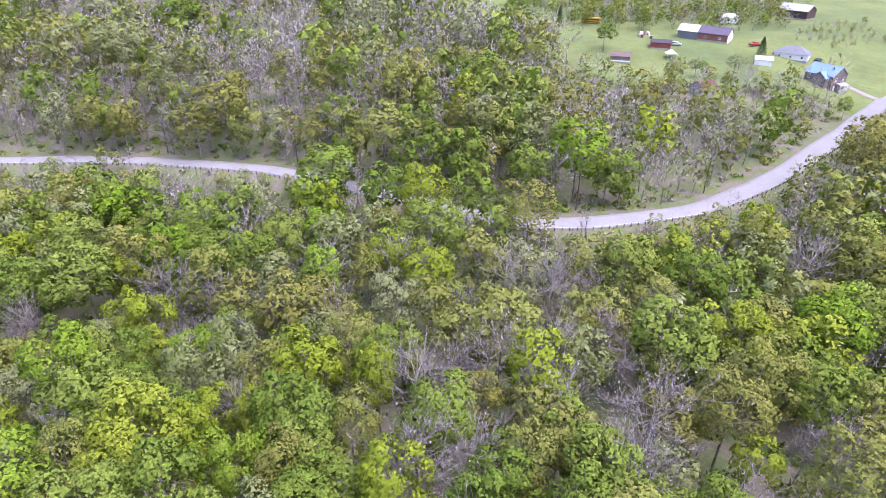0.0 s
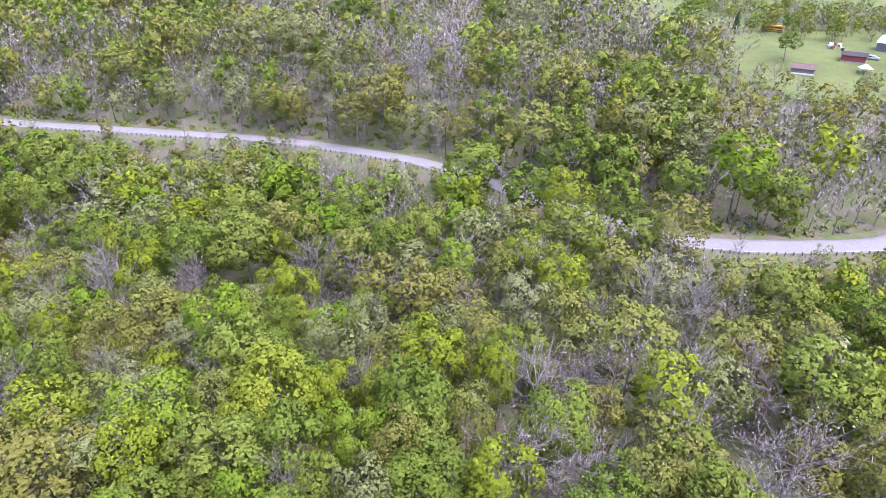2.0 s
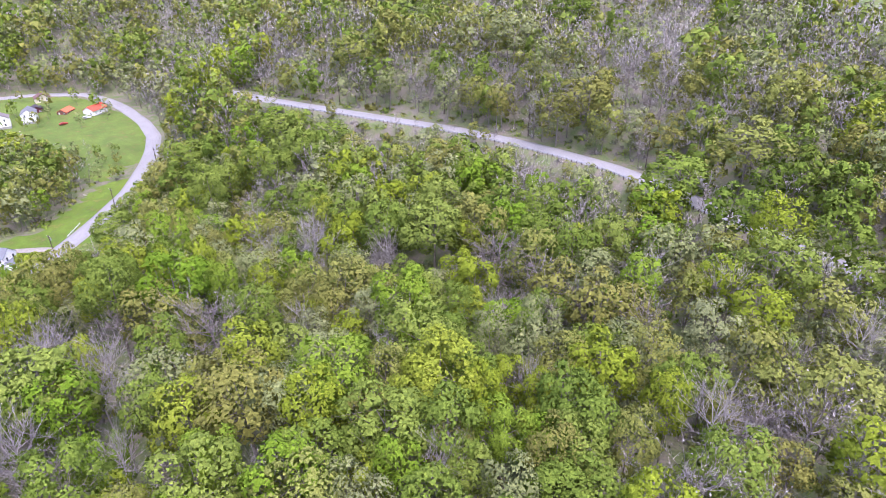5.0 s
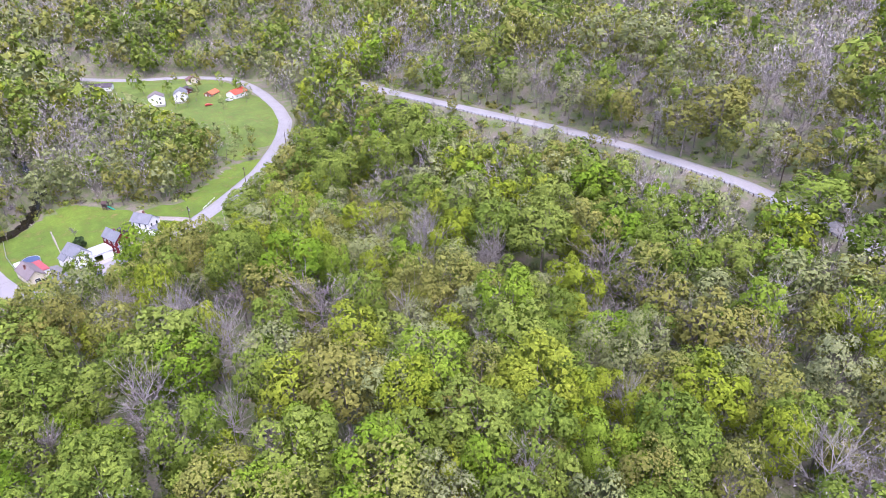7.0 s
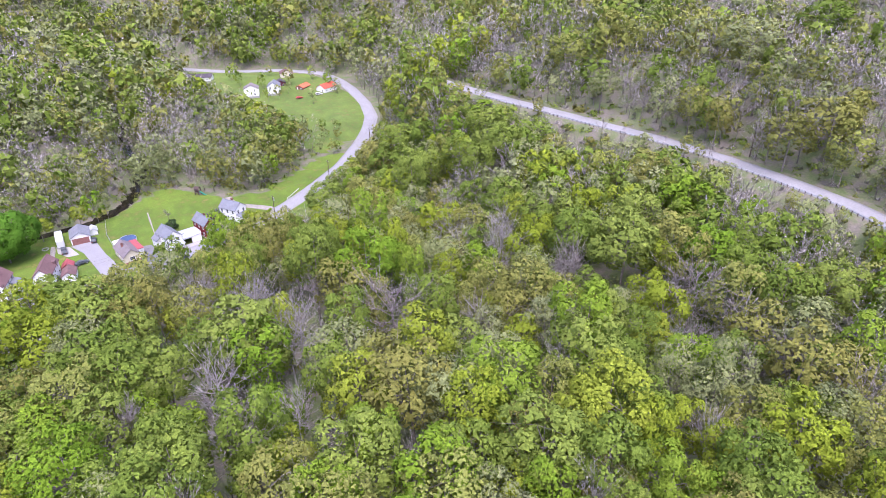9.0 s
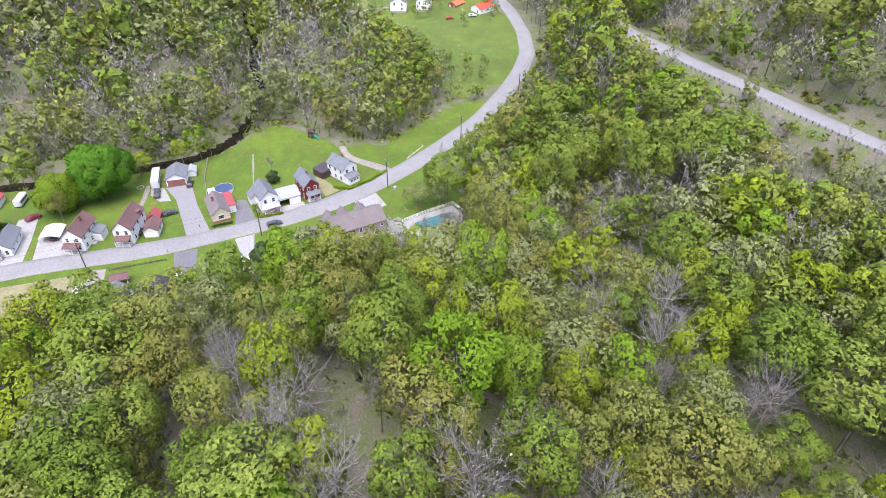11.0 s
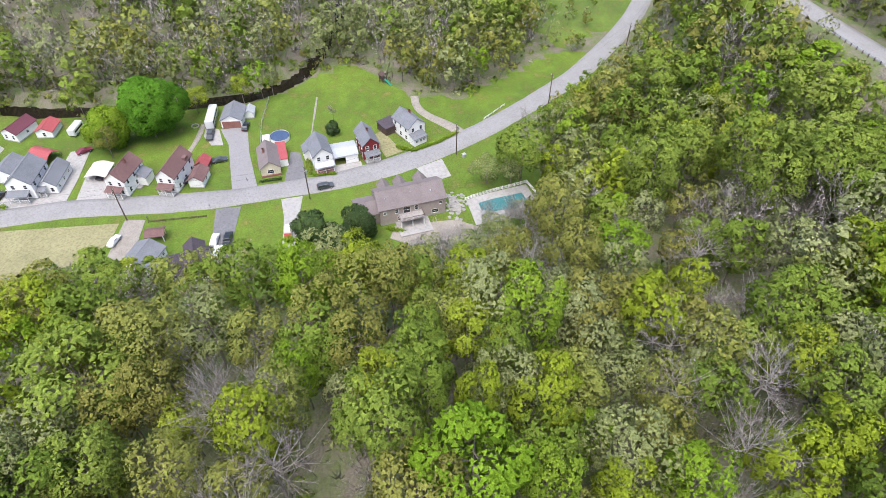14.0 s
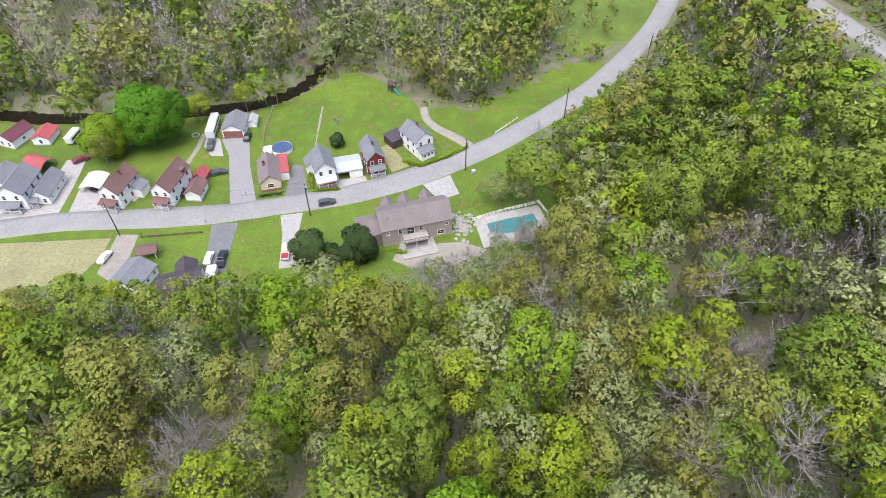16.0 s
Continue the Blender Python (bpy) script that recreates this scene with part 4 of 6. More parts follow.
# ---- the row of houses along the village road ----
h = house("white two-storey house with brown shingle roof and front porch", -227.0, -10.4, -21, 5.8, 10.0, 5.4, 2.6, WHITE, BROWN_ROOF, chimney=(-6, 0.8, 8.6))
porch(h, 4.6, 2.0, 0, -0.2, 2.7, BROWN_ROOF)
lean_wing(h, -9.5, -5.5, 2.9, 5.6, 2.6, 4.0, WHITE, GREY_ROOF)
part("step", boxes((-5.2, -3.6, 3.0, 4.4, -0.3, 0.35)), CONCRETE, h)
h = house("white two-storey house with maroon-brown roof and pillared porch", -225.6, 3.2, -20, 5.4, 11.6, 5.4, 2.6, WHITE, BROWN_ROOF)
porch(h, 4.4, 2.0, 0, 0, 2.6, BROWN_ROOF)
part("dormer", boxes((-9.5, -7.8, 1.2, 2.8, 5.4, 6.6)), BROWN_ROOF, h)
house("small white garage with brown gable roof", -226.2, 10.7, -14, 4.2, 6, 2.6, 1.3, WHITE, BROWN_ROOF, floors=1, front_windows=0, side_windows=1, door=None, name="garage", category="garage", back=False)
house("little red-roofed garden shed behind the garage", -234.0, 11.6, -14, 3.4, 4, 2.0, 1.4, BRICK, RED_ROOF, floors=1, front_windows=0, side_windows=0, door=None, name="shed", category="shed", back=False)
h = house("white house with grey shingle roof beside the road", -230.8, -36.2, -9, 7.0, 10.5, 5.4, 2.8, WHITE, GREY_ROOF)
porch(h, 5.6, 2.2, 0, -0.5, 2.6, GREY_ROOF)
h = house("low white house with grey roof and side entrance", -231.8, -29.9, -8, 4.9, 10.5, 3.0, 1.9, WHITE, GREY_ROOF, floors=1)
porch(h, 2.0, 1.6, 0, -1.2, 2.3, GREY_ROOF, posts=2)
house("white house with blue-grey roof among parked cars", -239.5, -43.5, -12, 6.0, 8, 3.2, 1.8, WHITE, GREY_ROOF, floors=1)
h = house("cream bungalow with brown shingle roof", -227.3, 31.8, 5, 5.6, 11, 3.0, 2.2, CREAM, TAUPE_ROOF, floors=1, chimney=(-6, -1, 5.9), front_windows=0, door=None)
window(h, 0, 0, 1.7, 0, "wide")
lean_wing(h, -12.5, -3.6, 2.8, 5.4, 2.6, 2.75, WHITE, RED_ROOF)
part("low_wall", boxes((-0.3, 0.3, -2.8, 2.8, -0.3, 0.6)), BRICK, h)
h = house("white two-storey house with grey roof and brick porch", -227.0, 47.3, 9, 5.6, 9, 5.4, 2.4, WHITE, GREY_ROOF)
porch(h, 5.2, 2.0, 0, 0, 2.6, PALE_METAL, base=BRICK, slope=0.9)
gable_wing(h, -6.2, -2.7, 0, 3.6, 4.0, 3.0, 1.2, WHITE, GREY_ROOF)
h = tagged(new("garage"), "white double garage with pale metal roof, one bay open", "garage")
h.matrix_world = pose(-228.9, 54.0, float(ground(-228.9, 54.0)), 0, 0, 5)
part("wall", boxes((-6.2, 0, -3.6, -3.45, -0.5, 2.8), (-6.2, 0, 3.45, 3.6, -0.5, 2.8), (-6.2, -6.05, -3.45, 3.45, -0.5, 2.8), (-0.2, 0, -0.2, 3.45, -0.5, 2.8), (-0.2, 0, -3.45, -0.2, 2.3, 2.8)), WHITE, h)
bm = bmesh.new()
solid(bm, [(-6.6, 3.3), (-3.2, 3.75), (0.3, 2.95), (0.3, 2.82), (-3.2, 3.6), (-6.6, 3.15)], -3.8, 3.8, "y")
part("roof", bm, PALE_METAL, h)
h = house("dark red two-storey house with grey shingle roof", -229.4, 61.7, 10, 5.0, 9, 5.4, 2.4, RED, GREY_ROOF, chimney=(-4, 0.2, 8.6))
porch(h, 4.4, 1.8, 0, 0, 2.6, GREY_ROOF)
h = house("white house with grey roof and enclosed front porch", -236.6, 76.8, 26, 6.2, 8.6, 5.2, 2.4, WHITE, GREY_ROOF, chimney=(-4.5, 0.5, 8.6))
part("wing_wall", boxes((0.0, 2.6, -2.9, 1.8, -0.5, 2.4)), WHITE, h)
bm = bmesh.new()
solid(bm, [(0, 3.3), (2.9, 2.4), (2.9, 2.54), (0, 3.44)], -3.1, 2.0, "y")
part("wing_roof", bm, GREY_ROOF, h)
for wy in (-1.8, -0.4, 0.9):
    window(h, 2.6, wy, 1.5, 0, "small")
lean_wing(h, -12.6, -7.4, -6.6, -1.4, 2.7, 2.9, DARK_WOOD, DARK_ROOF, True, "dark brown board-clad rear extension")
h = house("grey-roofed garage with brick front at the back of the gardens", -255.0, 19.8, -8, 6.6, 8.5, 2.9, 1.8, WHITE, GREY_ROOF, floors=1, front_windows=0, side_windows=1, door=None, name="garage", category="garage")
part("brick_front", boxes((0.0, 0.12, -2.9, 2.9, -0.5, 2.5)), BRICK, h)
house("small pale metal garden shed with gable roof", -259.5, 25.2, -5, 2.8, 4, 2.0, 0.9, WHITE, PALE_METAL, floors=1, front_windows=0, side_windows=0, door=None, name="shed", category="shed", back=False)
house("white outbuilding with maroon metal roof beside the creek", -261.6, -47.6, -28, 5.6, 8.5, 3.0, 1.6, WHITE, MAROON, floors=1, side_windows=1, door=None, name="outbuilding", category="outbuilding")
house("white garage with red metal roof on the lawn", -261.2, -37.6, -10, 5.2, 6.5, 2.4, 1.2, WHITE, RED_ROOF, floors=1, front_windows=1, side_windows=0, door=None, name="garage", category="garage")

# the long taupe house, its ridge along the road
h = house("large taupe house with brown-grey shingle roof and rear deck", -205.6, 77.9, 96, 9.2, 18.2, 5.2, 2.7, TAN, TAUPE_ROOF, floors=2, front_windows=1, side_windows=0, door=None, back=False)
for k, (lx, lz, size) in enumerate(((-3.0, 1.3, "wide"), (-1.4, 3.9, "small"), (-8.2, 3.9, "tall"), (-16.8, 3.9, "small"), (-13.6, 3.9, "tall"), (-13.0, 1.2, "tall"))):
    window(h, lx, -4.6, lz, -90, size)
window(h, -10.9, -4.6, 3.7, -90, "door")
for lx in (-4.2, -10.0, -14.6):
    gable_wing(h, lx, 7.4, 90, 3.0, 5.0, 4.4, 1.6, TAN, TAUPE_ROOF)
gable_wing(h, -18.22, 0.3, 0, 7.6, 5.6, 3.4, 1.6, TAN, TAUPE_ROOF)
part("deck", boxes((-13.4, -6.8, -7.8, -4.6, 2.55, 2.75)), worn("deck_boards", (0.30, 0.27, 0.26), 0.9, 3.0, 0.5, 0.25), h, "weathered grey raised timber deck")
for px, py in ((-13.2, -7.6), (-10.1, -7.6), (-7.0, -7.6)):
    part("deck_post", boxes((px - 0.1, px + 0.1, py - 0.1, py + 0.1, -0.5, 2.55)), TRIM, h)
part("deck_railing", boxes((-13.4, -6.8, -7.8, -7.72, 3.6, 3.68), *[(-13.4 + 0.33 * k, -13.35 + 0.33 * k, -7.8, -7.74, 2.75, 3.6) for k in range(21)],
                           (-6.88, -6.8, -7.8, -4.6, 3.6, 3.68), (-13.4, -13.32, -7.8, -4.6, 3.6, 3.68)), DARK_WOOD, h)
part("patio", boxes((-14.2, -5.2, -10.6, -4.65, -0.5, 0.12)), CONCRETE, h)
for lx, ly in ((-16.2, -2.2), (-3.6, -2.4), (-9.0, -1.5)):
    part("roof_vent", boxes((lx - 0.12, lx + 0.12, ly - 0.12, ly + 0.12, 6.3, 7.2)), PALE_METAL, h)

# two houses at the edge of the wood
h = house("white house with dark purple-brown cross-gabled roof at the wood's edge", -193.0, 17.0, 98, 7.6, 9.5, 3.4, 2.6, WHITE, DARK_ROOF, floors=1, front_windows=2, door=None)
gable_wing(h, -2.2, -6.6, -82, 4.6, 5.0, 3.2, 2.0, WHITE, DARK_ROOF)
gable_wing(h, -3.6, 6.5, 90, 5.0, 4.6, 3.2, 2.0, WHITE, DARK_ROOF)
house("low house with plain grey shingle roof below the trees", -194.0, -1.5, -25, 7.5, 8.0, 2.8, 1.7, WHITE, GREY_ROOF, floors=1)
h = tagged(new("pavilion"), "small open garden pavilion with brown shingle roof", "pavilion")
h.matrix_world = pose(-206.4, 2.0, float(ground(-206.4, 2.0)), 0, 0, 0)
bm = gable_roof(3.4, 4.4, 2.3, 0.8, 0.2)
o = part("roof", bm, BROWN_ROOF, h)
o.matrix_local = pose(0, 2.2, 0, 0, 0, 90)
for px, py in ((-1.5, -1.9), (1.5, -1.9), (-1.5, 1.9), (1.5, 1.9)):
    part("post", boxes((px - 0.08, px + 0.08, py - 0.08, py + 0.08, -0.3, 2.5)), TRIM, h)


# ---- carports ----
def carport(label, x, y, heading, w, d, height, mat, arch):
    root = tagged(new("carport"), label, "carport")
    root.matrix_world = pose(x, y, float(ground(x, y)), 0, 0, heading)
    bm = bmesh.new()
    n = 10
    out = [(-w / 2 + w * k / n, height - 0.9 * arch + arch * 0.9 * math.sin(math.pi * k / n)) for k in range(n + 1)]
    solid(bm, out + [(a, b - 0.08) for a, b in out[::-1]], -d, 0, "x")
    part("roof", bm, mat, root)
    for px in (-d + 0.3, -d / 2, -0.3):
        for py in (-w / 2 + 0.1, w / 2 - 0.1):
            part("post", boxes((px - 0.05, px + 0.05, py - 0.05, py + 0.05, -0.3, height - 0.85 * arch)), GALV, root)
    return root


carport("cream-white metal carport with a shallow curved roof over a car", -234.6, -18.0, -12, 6.2, 7.0, 2.7, worn("cream_metal", (0.58, 0.55, 0.49), 0.6, 3.0, 0.5, 0.08), 0.9)
carport("red metal carport with an arched roof", -248.0, -32.0, 60, 6.0, 7.5, 3.3, RED_ROOF, 1.8)

# ---- drives, yards and paths ----
STRAW = worn("dry_straw_ground", (0.255, 0.235, 0.125), 0.95, 1.5, 0.12, 0.22)
POOL_WATER, pn, pl, pb = material("pool_water", 0.05, 0.0, 0.5)
pb.inputs["Base Color"].default_value = (0.06, 0.17, 0.18, 1)
bump(pn, pl, pb, noise_node(pn, pl, 2.0, 3).outputs[0], 0.2, 0.05)


def pad(name, corners, mat, lift, label, category):
    """A paved or bare patch with an edge, laid on the lie of the ground."""
    bm = bmesh.new()
    f = bm.faces.new([bm.verts.new((x, y, 0)) for x, y in corners])
    edge = [e for e in bm.edges]
    bmesh.ops.triangulate(bm, faces=[f])
    for _ in range(3):
        bmesh.ops.subdivide_edges(bm, edges=[e for e in bm.edges if e.calc_length() > 2.5], cuts=1, use_grid_fill=True)
        bmesh.ops.triangulate(bm, faces=[f for f in bm.faces if len(f.verts) > 3])
    for v in bm.verts:
        v.co.z = float(ground(v.co.x, v.co.y)) + lift
    rim = bmesh.ops.extrude_edge_only(bm, edges=[e for e in bm.edges if len(e.link_faces) == 1])
    for g in rim["geom"]:
        if isinstance(g, bmesh.types.BMVert):
            g.co.z -= 0.5
    bmesh.ops.recalc_face_normals(bm, faces=bm.faces)
    return tagged(part(name, bm, mat), label, category, kind="structure")


pad("driveway", [(-215.5, 16.4), (-215.2, 23.2), (-204, 21.6), (-187, 20.6), (-186.5, 16.4), (-204, 16.0)], DARK_ASPHALT, 0.10, "dark worn asphalt driveway with a seam", "driveway")
pad("driveway", [(-216, 34.2), (-216.2, 40.2), (-210, 39.2), (-196, 37.4), (-196, 34.0), (-208, 34.8)], CONCRETE, 0.10, "pale concrete driveway", "driveway")
pad("driveway", [(-223, 35.2), (-223.2, 42.0), (-237, 40.6), (-238, 37.6)], DARK_ASPHALT, 0.10, "dark asphalt driveway beside the bungalow", "driveway")
pad("driveway", [(-222, 20.6), (-223.2, 27.6), (-240, 25.2), (-254.6, 24.4), (-255, 16.0), (-246, 18.8)], worn("grey_driveway", (0.235, 0.225, 0.23), 0.9, 2.5, 0.1, 0.12), 0.10, "long grey asphalt driveway to the rear garage", "driveway")
pad("yard", [(-246, 17.2), (-254.8, 15.6), (-258, 11.4), (-252, 11.0), (-246.6, 13.6)], CONCRETE, 0.13, "pale concrete parking yard", "yard")
pad("driveway", [(-226.5, -22.4), (-224.6, -11.0), (-233.6, -13.2), (-241, -14.5), (-242, -21.4)], CONCRETE, 0.10, "pale concrete driveway leading to the carport", "driveway")
pad("driveway", [(-227.4, -43), (-227.2, -25.0), (-238, -23.6), (-252, -22.8), (-252, -28.5), (-243, -30), (-238, -43)], CONCRETE, 0.09, "pale concrete yard between the white houses", "driveway")
pad("yard", [(-246, -62), (-246, -52), (-258, -49), (-263, -54), (-262, -64)], CONCRETE, 0.09, "pale concrete yard beside the outbuilding", "yard")
pad("driveway", [(-222.4, 74.0), (-225.2, 82.4), (-216.4, 83.4), (-214.6, 77.4)], CONCRETE, 0.10, "pale concrete parking pad", "driveway")
pad("yard", [(-224.5, 50.0), (-225.6, 58.6), (-229.0, 58.2), (-228.6, 50.2)], CONCRETE, 0.10, "broken pale concrete apron before the garage", "yard")
pad("field", [(-218.6, -60), (-217.8, -38), (-214.8, -9), (-208.5, -10), (-201, -14), (-198, -34), (-199, -60)], STRAW, 0.07, "dry straw-coloured mown field", "field")
pad("driveway", [(-216, -7.6), (-214.8, -2.2), (-204, -3.2), (-199, -6.6), (-202, -9.8)], GRAVEL, 0.11, "pale gravel driveway", "driveway")
pad("yard", [(-229.5, 66.0), (-231.5, 71.4), (-243.5, 66.8), (-241.6, 62.6)], STRAW, 0.07, "worn straw-coloured grass between two houses", "lawn")
rng = np.random.RandomState(31)
rubble = []
for k in range(120):
    px, py = -203.5 + 4.2 * rng.randn() * 0.6, 81.6 + 2.2 * rng.randn() * 0.6
    a, w = rng.rand() * 6.28, 0.25 + 0.45 * rng.rand()
    q = [(px + w * math.cos(a + t) * (0.7 + 0.5 * rng.rand()), py + w * math.sin(a + t) * (0.7 + 0.5 * rng.rand())) for t in (0, 1.26, 2.51, 3.77, 5.03)]
    z = float(ground(px, py)) + 0.1 + 0.12 * rng.rand()
    v = np.array([(*c, z) for c in q] + [(*c, z - 0.35) for c in q])
    rubble.append((v, [(0, 1, 2), (0, 2, 3), (0, 3, 4)] + [t for m in range(5) for t in ((m, m + 5, (m + 1) % 5 + 5), (m, (m + 1) % 5 + 5, (m + 1) % 5))]))
tagged(new("rubble", tri_mesh("rubble", *gather(rubble), [CONCRETE])), "pale broken paving stones strewn behind the taupe house", "rubble", kind="stuff")
strip("path", [(-262, 80.4), (-256, 79.6), (-250, 81.6), (-244.6, 86.5), (-239, 91.0), (-234.8, 92.0)], 1.7, GRAVEL, 0.08, "pale gravel track curving behind the white house", "path", wobble=0.6)
strip("path", [(-243, 6.5), (-250, 9.0), (-259, 10.5)], 0.7, GRAVEL, 0.06, "narrow worn garden path", "path", wobble=0.3)
strip("path", [(-240.5, 43.6), (-252, 45.2), (-268, 47.5)], 0.3, GRAVEL, 0.06, "narrow worn garden path", "path", wobble=0.3)
strip("path", [(-418, 121.9), (-425.8, 137.6), (-425.5, 152.7)], 1.6, GRAVEL, 0.1, "pale lane between the far houses", "path", wobble=0.3)
strip("road", [(-333, -20), (-335, 11.2), (-339, 23.5), (-347.4, 32.2)], 2.0, GRAVEL, 0.15, "pale track through the far wood", "road", wobble=0.3)
strip("path", [(172, 245), (166, 262), (166, 284)], 1.7, GRAVEL, 0.1, "pale farm drive beside the blue-roofed house", "path", wobble=0.3)

# the pool behind the taupe house, with a white rail fence
zp = float(ground(-200, 93))
pad("pool_deck", [(-204.4, 85.0), (-207.6, 103.4), (-200.0, 104.6), (-194.4, 99), (-194.2, 85.4)], CONCRETE, 0.15, "pale concrete deck round the swimming pool", "pool deck")
pad("terrace", [(-198.5, 64.0), (-197.5, 80.5), (-193.5, 86.0), (-189.5, 81.0), (-190.5, 66.5), (-194.0, 62.0)], GRAVEL, 0.12, "pale gravel and rubble terrace below the taupe house", "terrace")
pad("pool_water", [(-202.2, 88.0), (-204.4, 101.2), (-201.0, 101.8), (-198.2, 98.0), (-198.0, 91.4), (-199.4, 88.2)], POOL_WATER, 0.20, "teal swimming pool water", "pool")


def rail_fence(label, corners, height, gap, mat, rails=(0.35, 0.75, 1.1), name="fence"):
    root = tagged(new(name), label, "fence")
    p = resample([(*c, 0) for c in corners], gap)
    post = mesh_of("post", boxes((-0.06, 0.06, -0.06, 0.06, -0.4, height)), mat)
    for q in p:
        o = new("post", post)
        o.parent = root
        o.matrix_local = pose(q[0], q[1], float(ground(q[0], q[1])))
    for r in rails:
        bm = bmesh.new()
        for a, b in zip(p[:-1], p[1:]):
            d = np.array([-(b - a)[1], (b - a)[0]]) / np.linalg.norm((b - a)[:2]) * 0.03
            ring = []
            for q in (a, b):
                z = float(ground(q[0], q[1])) + r
                ring.append([bm.verts.new((q[0] + s * d[0], q[1] + s * d[1], z + t)) for s, t in ((-1, -0.07), (1, -0.07), (1, 0.07), (-1, 0.07))])
            for k in range(4):
                bm.faces.new((ring[0][k], ring[0][(k + 1) % 4], ring[1][(k + 1) % 4], ring[1][k]))
        part("rail", bm, mat, root)
    return root


rail_fence("weathered white rail fence round the swimming pool", [(-204.2, 84.6), (-208.2, 103.8), (-203.6, 105.0)], 1.3, 1.9, TRIM)
rail_fence("thin wire garden fence with grey posts", [(-240.5, 28.6), (-256, 29.0), (-270, 31.5)], 1.2, 2.6, GALV, (0.5, 1.0))
rail_fence("low white boundary rail beside the bridge", [(-243.2, 100.2), (-246.2, 104.2), (-250.0, 109.0)], 0.9, 2.0, TRIM, (0.4, 0.75), "railing")
rail_fence("dark low fence along the front garden", [(-213.5, -1.2), (-212.6, 14.2)], 0.8, 2.2, DARK_WOOD, (0.4, 0.7))

# round pool with a dark blue cover
root = tagged(new("swimming_pool"), "round above-ground pool under a dark blue cover", "pool")
root.matrix_world = pose(-246.0, 34.6, float(ground(-246, 34.6)))
bm = bmesh.new()
bmesh.ops.create_cone(bm, cap_ends=False, segments=28, radius1=3.1, radius2=3.1, depth=1.5, matrix=Matrix.Translation((0, 0, 0.5)))
part("wall", bm, TRIM, root)
bm = bmesh.new()
bmesh.ops.create_cone(bm, cap_ends=True, segments=28, radius1=2.95, radius2=2.95, depth=0.1, matrix=Matrix.Translation((0, 0, 1.12)))
part("cover", bm, worn("pool_cover", (0.055, 0.085, 0.16), 0.5, 2.0, 0.4, 0.2), root)
part("deck", boxes((-1.4, 1.4, -5.4, -3.1, -0.2, 1.2)), TRIM, root, "white pool deck with steps")

# play set
GREEN_PLASTIC = worn("green_plastic", (0.02, 0.25, 0.16), 0.5, 2, 0.4, 0.1)
root = tagged(new("play_set"), "wooden play tower with a green slide and swing beam", "play set")
root.matrix_world = pose(-273.6, 71.2, float(ground(-273.6, 71.2)), 0, 0, 35)
for px, py in ((-0.9, -0.9), (0.9, -0.9), (-0.9, 0.9), (0.9, 0.9)):
    part("tower_post", boxes((px - 0.08, px + 0.08, py - 0.08, py + 0.08, -0.3, 3.0)), DARK_WOOD, root)
part("platform", boxes((-1, 1, -1, 1, 1.4, 1.55), (-1, 1, -1, -0.94, 1.55, 2.3), (-1, -0.94, -1, 1, 1.55, 2.3)), DARK_WOOD, root)
bm = bmesh.new()
solid(bm, [(-1.2, 2.9), (0, 3.9), (1.2, 2.9), (1.2, 2.8), (0, 3.78), (-1.2, 2.8)], -1.2, 1.2, "x")
part("roof", bm, DARK_WOOD, root)
bm = bmesh.new()
solid(bm, [(1.0, 1.5), (3.6, 0.2), (4.2, 0.2), (4.2, 0.3), (3.6, 0.32), (1.0, 1.62)], -0.35, 0.35, "y")
part("slide", bm, GREEN_PLASTIC, root)
part("swing_beam", boxes((-0.08, 0.08, 1.0, 4.6, 2.3, 2.46), (-0.08, 0.08, 4.4, 4.56, -0.2, 2.4), (-0.9, -0.8, 4.4, 4.5, -0.2, 0.2)), DARK_WOOD, root)

# ---- cars and other vehicles ----
PAINT = {k: worn("car_paint_" + k, c, 0.3, 4, 0.5, 0.04, spec=0.6, relief=0.0) for k, c in {"white": (0.6, 0.6, 0.6), "black": (0.02, 0.022, 0.028), "dark": (0.06, 0.065, 0.075), "maroon": (0.16, 0.02, 0.045), "red": (0.35, 0.03, 0.03), "silver": (0.45, 0.47, 0.5), "blue": (0.12, 0.2, 0.34), "yellow": (0.72, 0.40, 0.06)}.items()}
LAMP_RED = worn("tail_lamp", (0.3, 0.01, 0.01), 0.3, 4, 0.5, 0.05)
LAMP_CLEAR = worn("head_lamp", (0.6, 0.6, 0.58), 0.15, 4, 0.5, 0.05)
wbm = bmesh.new()
bmesh.ops.create_cone(wbm, cap_ends=True, segments=14, radius1=0.33, radius2=0.33, depth=0.22, matrix=pose(0, 0, 0, 90))
TYRE = mesh_of("tyre", wbm, RUBBER)
wbm = bmesh.new()
bmesh.ops.create_cone(wbm, cap_ends=True, segments=10, radius1=0.2, radius2=0.2, depth=0.24, matrix=pose(0, 0, 0, 90))
RIM = mesh_of("rim", wbm, GALV)
